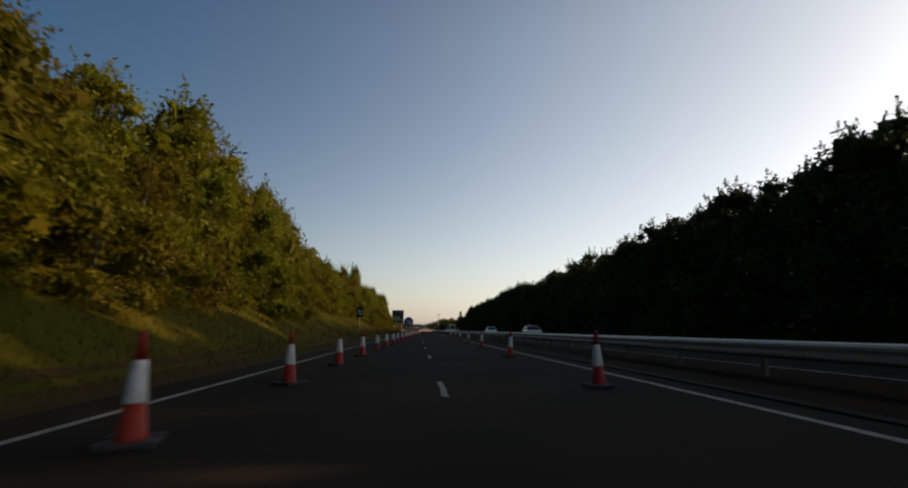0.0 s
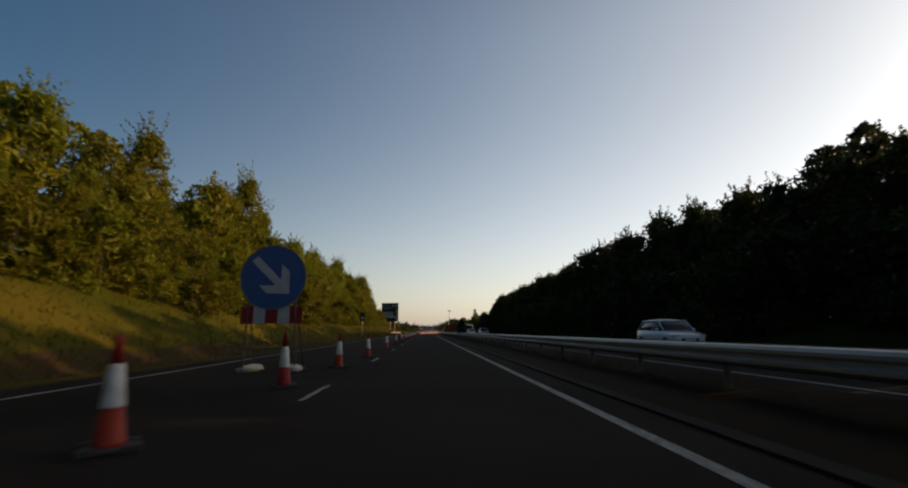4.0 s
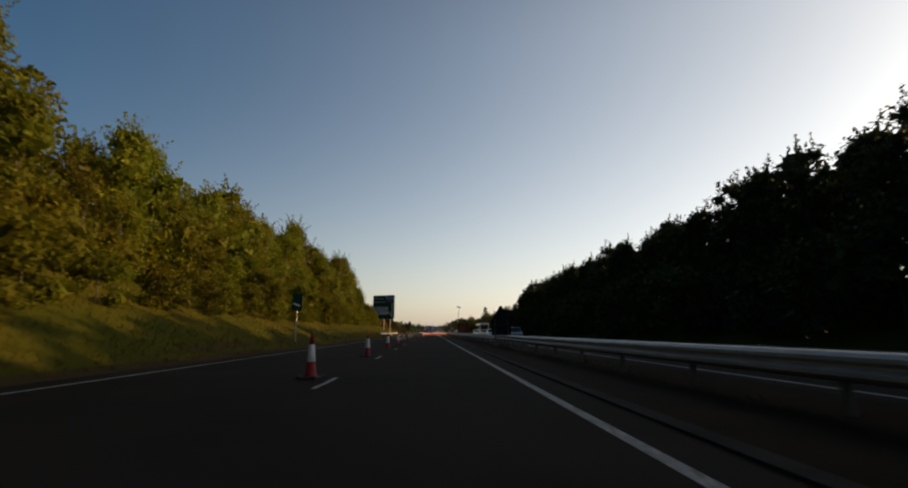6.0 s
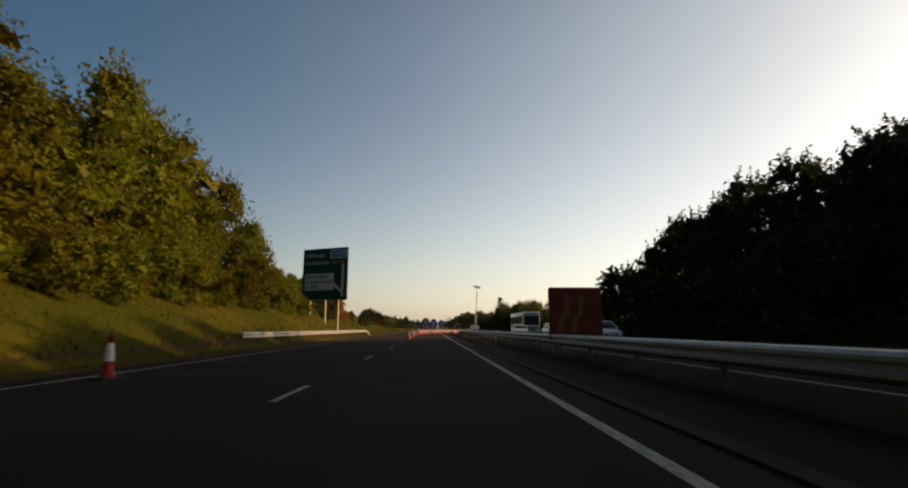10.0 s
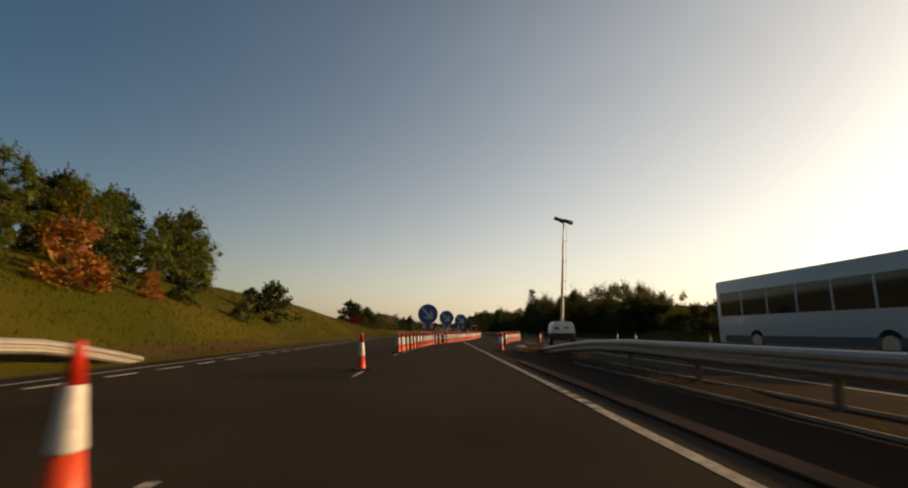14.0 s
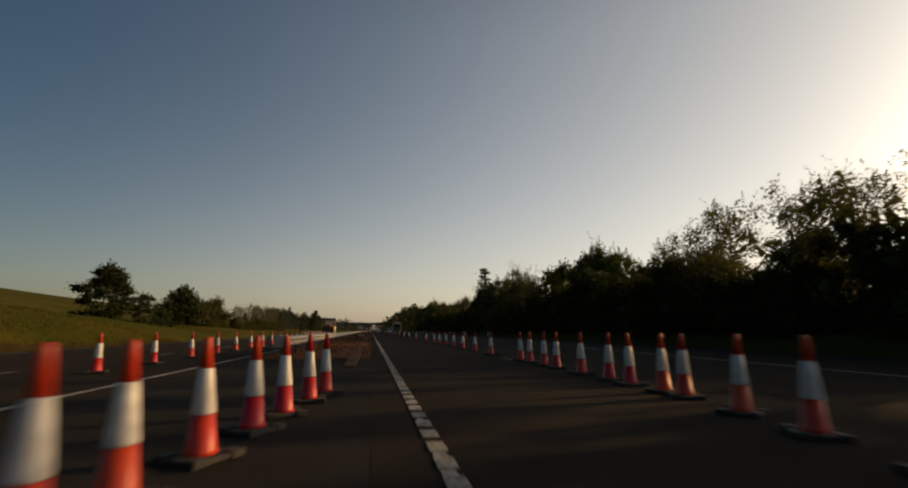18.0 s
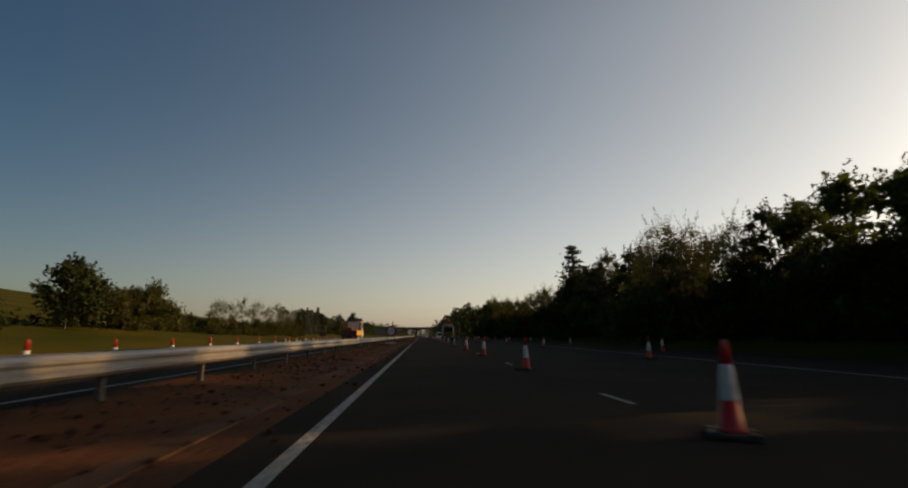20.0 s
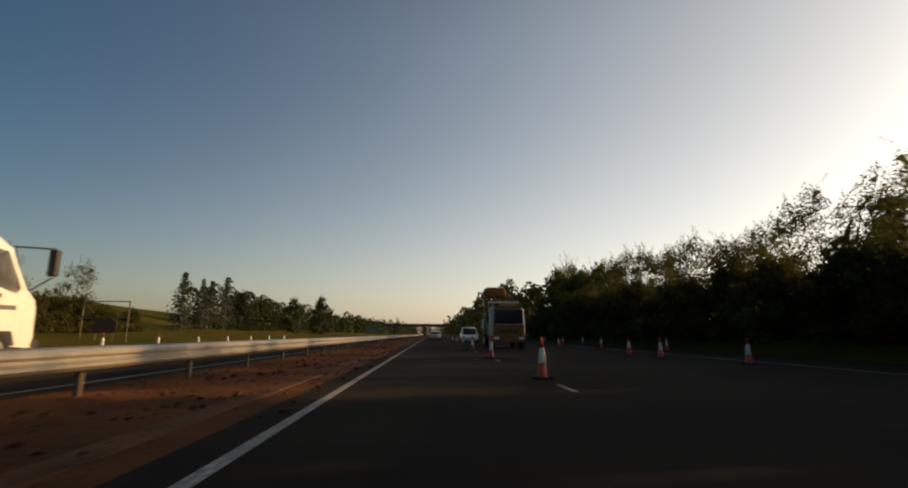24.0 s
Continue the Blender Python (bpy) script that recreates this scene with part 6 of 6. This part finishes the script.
for x, y, s in ((-16.4, 240.6, 0.68), (-17.6, 243.0, 0.74), (-16.2, 245.6, 0.5)):
    plant("rust", x, y, s)
for x, y, s in ((-14.8, 259.5, 0.6), (-17, 243, 0.5), (-16.2, 249, 0.35), (-14.6, 252.8, 0.3), (-18.4, 264, 0.35)):
    plant("hedge", x, y, s)
for x, y, s in ((-23.5, 362, 1.15), (-22, 352, 0.6)):
    plant("hedge", x, y, s)
for x, y, s in ((-22.8, 340.0, 0.52), (-24.8, 343.0, 0.6), (-22.5, 347, 0.36)):
    plant("deep", x, y, s, squash=1.5)
y = 366.0
while y < 440:
    top = lerp(y, (366, 5.6), (371, 5.4), (374, 4.6), (377, 3.0), (384, 2.9), (388, 3.3), (400, 3.2), (428, 3.5), (440, 3.2))
    plant_to("thicket", -22.6 + trng.uniform(-1.0, 1.0), y + trng.uniform(-0.6, 0.6), top * trng.uniform(0.86, 1.06))
    if trng.random() < 0.5:
        plant_to("thicket", -26.5 + trng.uniform(-1.2, 1.2), y + 1.2, top * trng.uniform(0.95, 1.12))
    y += 2.7
for y, top in ((372.5, 6.0), (389.5, 5.4), (392.5, 5.8), (395.5, 5.6), (398.6, 6.5), (406, 5.4), (410, 6.7), (414, 6.1), (421, 7.0), (424.5, 6.2), (431.5, 6.3)):
    plant_to("airy", -23.2 + trng.uniform(-0.7, 0.7), y, top)
for x, y, top, k in ((-24.5, 451.6, 8.6, 0), (-24.5, 457.2, 9.4, 0), (-24.5, 464.0, 9.5, 1), (-25.5, 461.0, 7.6, 1)):
    plant("conifer", x, y, (top - ground(x, y)) / (8.5, 7.0)[k], which=k)
plant("deep", -24.5, 470.5, 0.62)
plant("deep", -23.0, 496.0, 0.72)
wood("roadside_wood", lambda: (-31 + nrg.uniform(-8, 3), nrg.uniform(474, 560)), 38, lambda y: 7.4, 700, 0.45, LEAF_DEEP, "mixed trees on the low bank further on")
for x, y, s in ((-20, 508, 0.85), (-21.5, 513, 0.75)):
    plant("deep", x, y, s)
wood("roadside_wood", lambda: (-29 + nrg.uniform(-8, 7), nrg.uniform(560, 710)), 40, lambda y: 7.0, 260, 0.8, LEAF_DEEP, "trees on the low bank before the bridge")
# far side past the crossover
y = 224.0
while y < 286:
    big = lerp(y, (224, 0.36), (232, 0.34), (250, 0.32), (262, 0.28), (280, 0.28), (287, 0.44), (292, 0.62), (296, 0.66))
    edge = right_edge(y)
    low = lerp(y, (224, 0.62), (250, 0.66), (282, 0.62), (290, 1.0))
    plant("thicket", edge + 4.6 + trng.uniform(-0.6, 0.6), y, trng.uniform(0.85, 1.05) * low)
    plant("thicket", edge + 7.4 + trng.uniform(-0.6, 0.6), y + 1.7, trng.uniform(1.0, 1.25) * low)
    plant("green", edge + 10.0 + trng.uniform(-1, 1), y + trng.uniform(-1, 1), big * trng.uniform(0.85, 1.1))
    y += 3.6
for x, y, s in ((31, 236, 0.66), (30, 250.5, 0.55)):
    plant("deep", x, y, s)
def grove_top(y):
    """Height of the tree line beside the slip road."""
    return lerp(y, (284, 5.6), (289, 7.2), (298, 8.2), (304, 8.5), (313, 8.9), (319, 7.4), (332, 9.2), (343, 10.0), (350, 8.3), (358, 8.6), (366, 9.0), (376, 9.4), (390, 9.5), (398, 9.2), (405, 8.9), (413, 8.4), (421, 7.6), (427, 8.3), (440, 8.8), (470, 11.0))


def is_open(y):
    """Stretches where bare stems stand above the thicket with sky between them."""
    return y < 317 or 350 < y < 369 or 399 < y < 446


y = 285.0
while y < 470:
    edge = right_edge(y)
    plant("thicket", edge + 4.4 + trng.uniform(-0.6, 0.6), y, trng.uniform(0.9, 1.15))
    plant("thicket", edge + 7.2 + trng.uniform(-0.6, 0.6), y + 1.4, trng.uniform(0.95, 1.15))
    if is_open(y):
        plant_to("open", edge + 6.0 + trng.uniform(-0.8, 0.8), y + trng.uniform(-0.5, 0.5), grove_top(y) * trng.uniform(0.92, 1.04))
        if trng.random() < 0.4:
            plant_to("open", edge + 9.5 + trng.uniform(-0.8, 0.8), y + 1.3, grove_top(y) * trng.uniform(0.9, 1.02))
    else:
        plant_to("deep" if trng.random() < 0.2 else "green", edge + 7.6 + trng.uniform(-0.8, 0.8), y + 1.2, grove_top(y) * trng.uniform(0.8, 1.0), which=trng.randrange(2))
        if trng.random() < 0.4:
            plant_to("airy", edge + 8.4 + trng.uniform(-1.2, 1.2), y + trng.uniform(-1, 1), grove_top(y) * trng.uniform(0.95, 1.06))
    y += 2.9
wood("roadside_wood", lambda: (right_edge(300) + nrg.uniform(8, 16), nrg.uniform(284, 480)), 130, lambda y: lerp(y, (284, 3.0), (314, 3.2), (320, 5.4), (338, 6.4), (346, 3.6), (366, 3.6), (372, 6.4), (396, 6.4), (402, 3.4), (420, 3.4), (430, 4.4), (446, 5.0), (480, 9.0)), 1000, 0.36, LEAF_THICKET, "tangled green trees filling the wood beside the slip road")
for x, y, s in ((28.0, 351.5, 0.74), (28.2, 355.8, 0.7), (28.6, 359.4, 0.86), (28.2, 361.6, 0.92), (28.6, 363.8, 0.96), (29.4, 366.4, 0.84), (29.0, 376.6, 0.75), (29.0, 381.0, 0.8)):
    plant("airy", x, y, s, which=0)
for x, y, s, w in ((32.0, 399.5, 1.9, 1.25), (31.6, 395.0, 1.5, 1.35), (31.4, 387.5, 1.42, 1.3), (31, 414, 0.98, 1.3), (32.0, 440, 1.1, 1.2), (33.5, 472, 1.2, 1.2), (34, 515, 1.7, 1.2)):
    plant("conifer", x, y, s, squash=w)
wood("roadside_wood", lambda: (14.5 + nrg.uniform(5, 17), nrg.uniform(476, 800)), 130, lambda y: 10.5, 260, 0.9, LEAF_DEEP, "dark trees lining the road further on")
for lo, hi, zz in ((-160, -18, 11), (18, 190, 13)):
    wood("far_wood", lambda: (nrg.uniform(lo, hi), nrg.uniform(720, 1300)), 420, lambda y: zz, 60, 1.5, LEAF_DEEP, "distant dark wood along the road")
wood("far_wood", lambda: (nrg.uniform(-60, 60), nrg.uniform(1300, 1420)), 160, lambda y: 16, 60, 1.8, LEAF_DEEP, "distant wood closing the end of the road")


def blades(name, spots, high, label):
    """Upright grass blades in one mesh."""
    p = np.array(spots)
    n = len(p)
    w = nrg.uniform(0, 2 * math.pi, n)
    side = np.stack([np.cos(w), np.sin(w), 0 * w], 1) * 0.018
    tip = np.stack([nrg.normal(size=n) * 0.10, nrg.normal(size=n) * 0.10, high * nrg.uniform(0.5, 1.3, n)], 1)
    v = np.stack([p - side, p + side, p + tip], 1).reshape(-1, 3)
    tagged(new(name, mesh_of(name, v, np.arange(3 * n).reshape(-1, 3), M_BLADE)), label, "grass", kind="stuff")


spots = []
for _ in range(90000):
    y = nrg.uniform(-14, 330)
    d = nrg.uniform(0, 1) ** 1.6 * 13
    x = left_edge(y) - 1.5 - d
    spots.append((x, y, ground(x, y) - 0.02))
blades("verge_grass", spots, 0.2, "long rough grass on the bank")
spots = []
for _ in range(2600):
    y = nrg.uniform(60, 236) if nrg.uniform() < 0.5 else nrg.uniform(300, 430)
    spots.append((nrg.choice([2.5, 3.1] if y < 240 else [1.1, 1.7]) + nrg.normal() * 0.2, y, 0.02))
blades("reserve_weeds", spots, 0.10, "thin dry weeds along the barrier posts")
spots = []
for _ in range(320):
    spots.append((2.6 + nrg.normal() * 0.45, 244.6 + nrg.normal() * 1.3, 0.06))
blades("nose_weeds", spots, 0.16, "dry weeds on the trampled soil of the reservation nose")
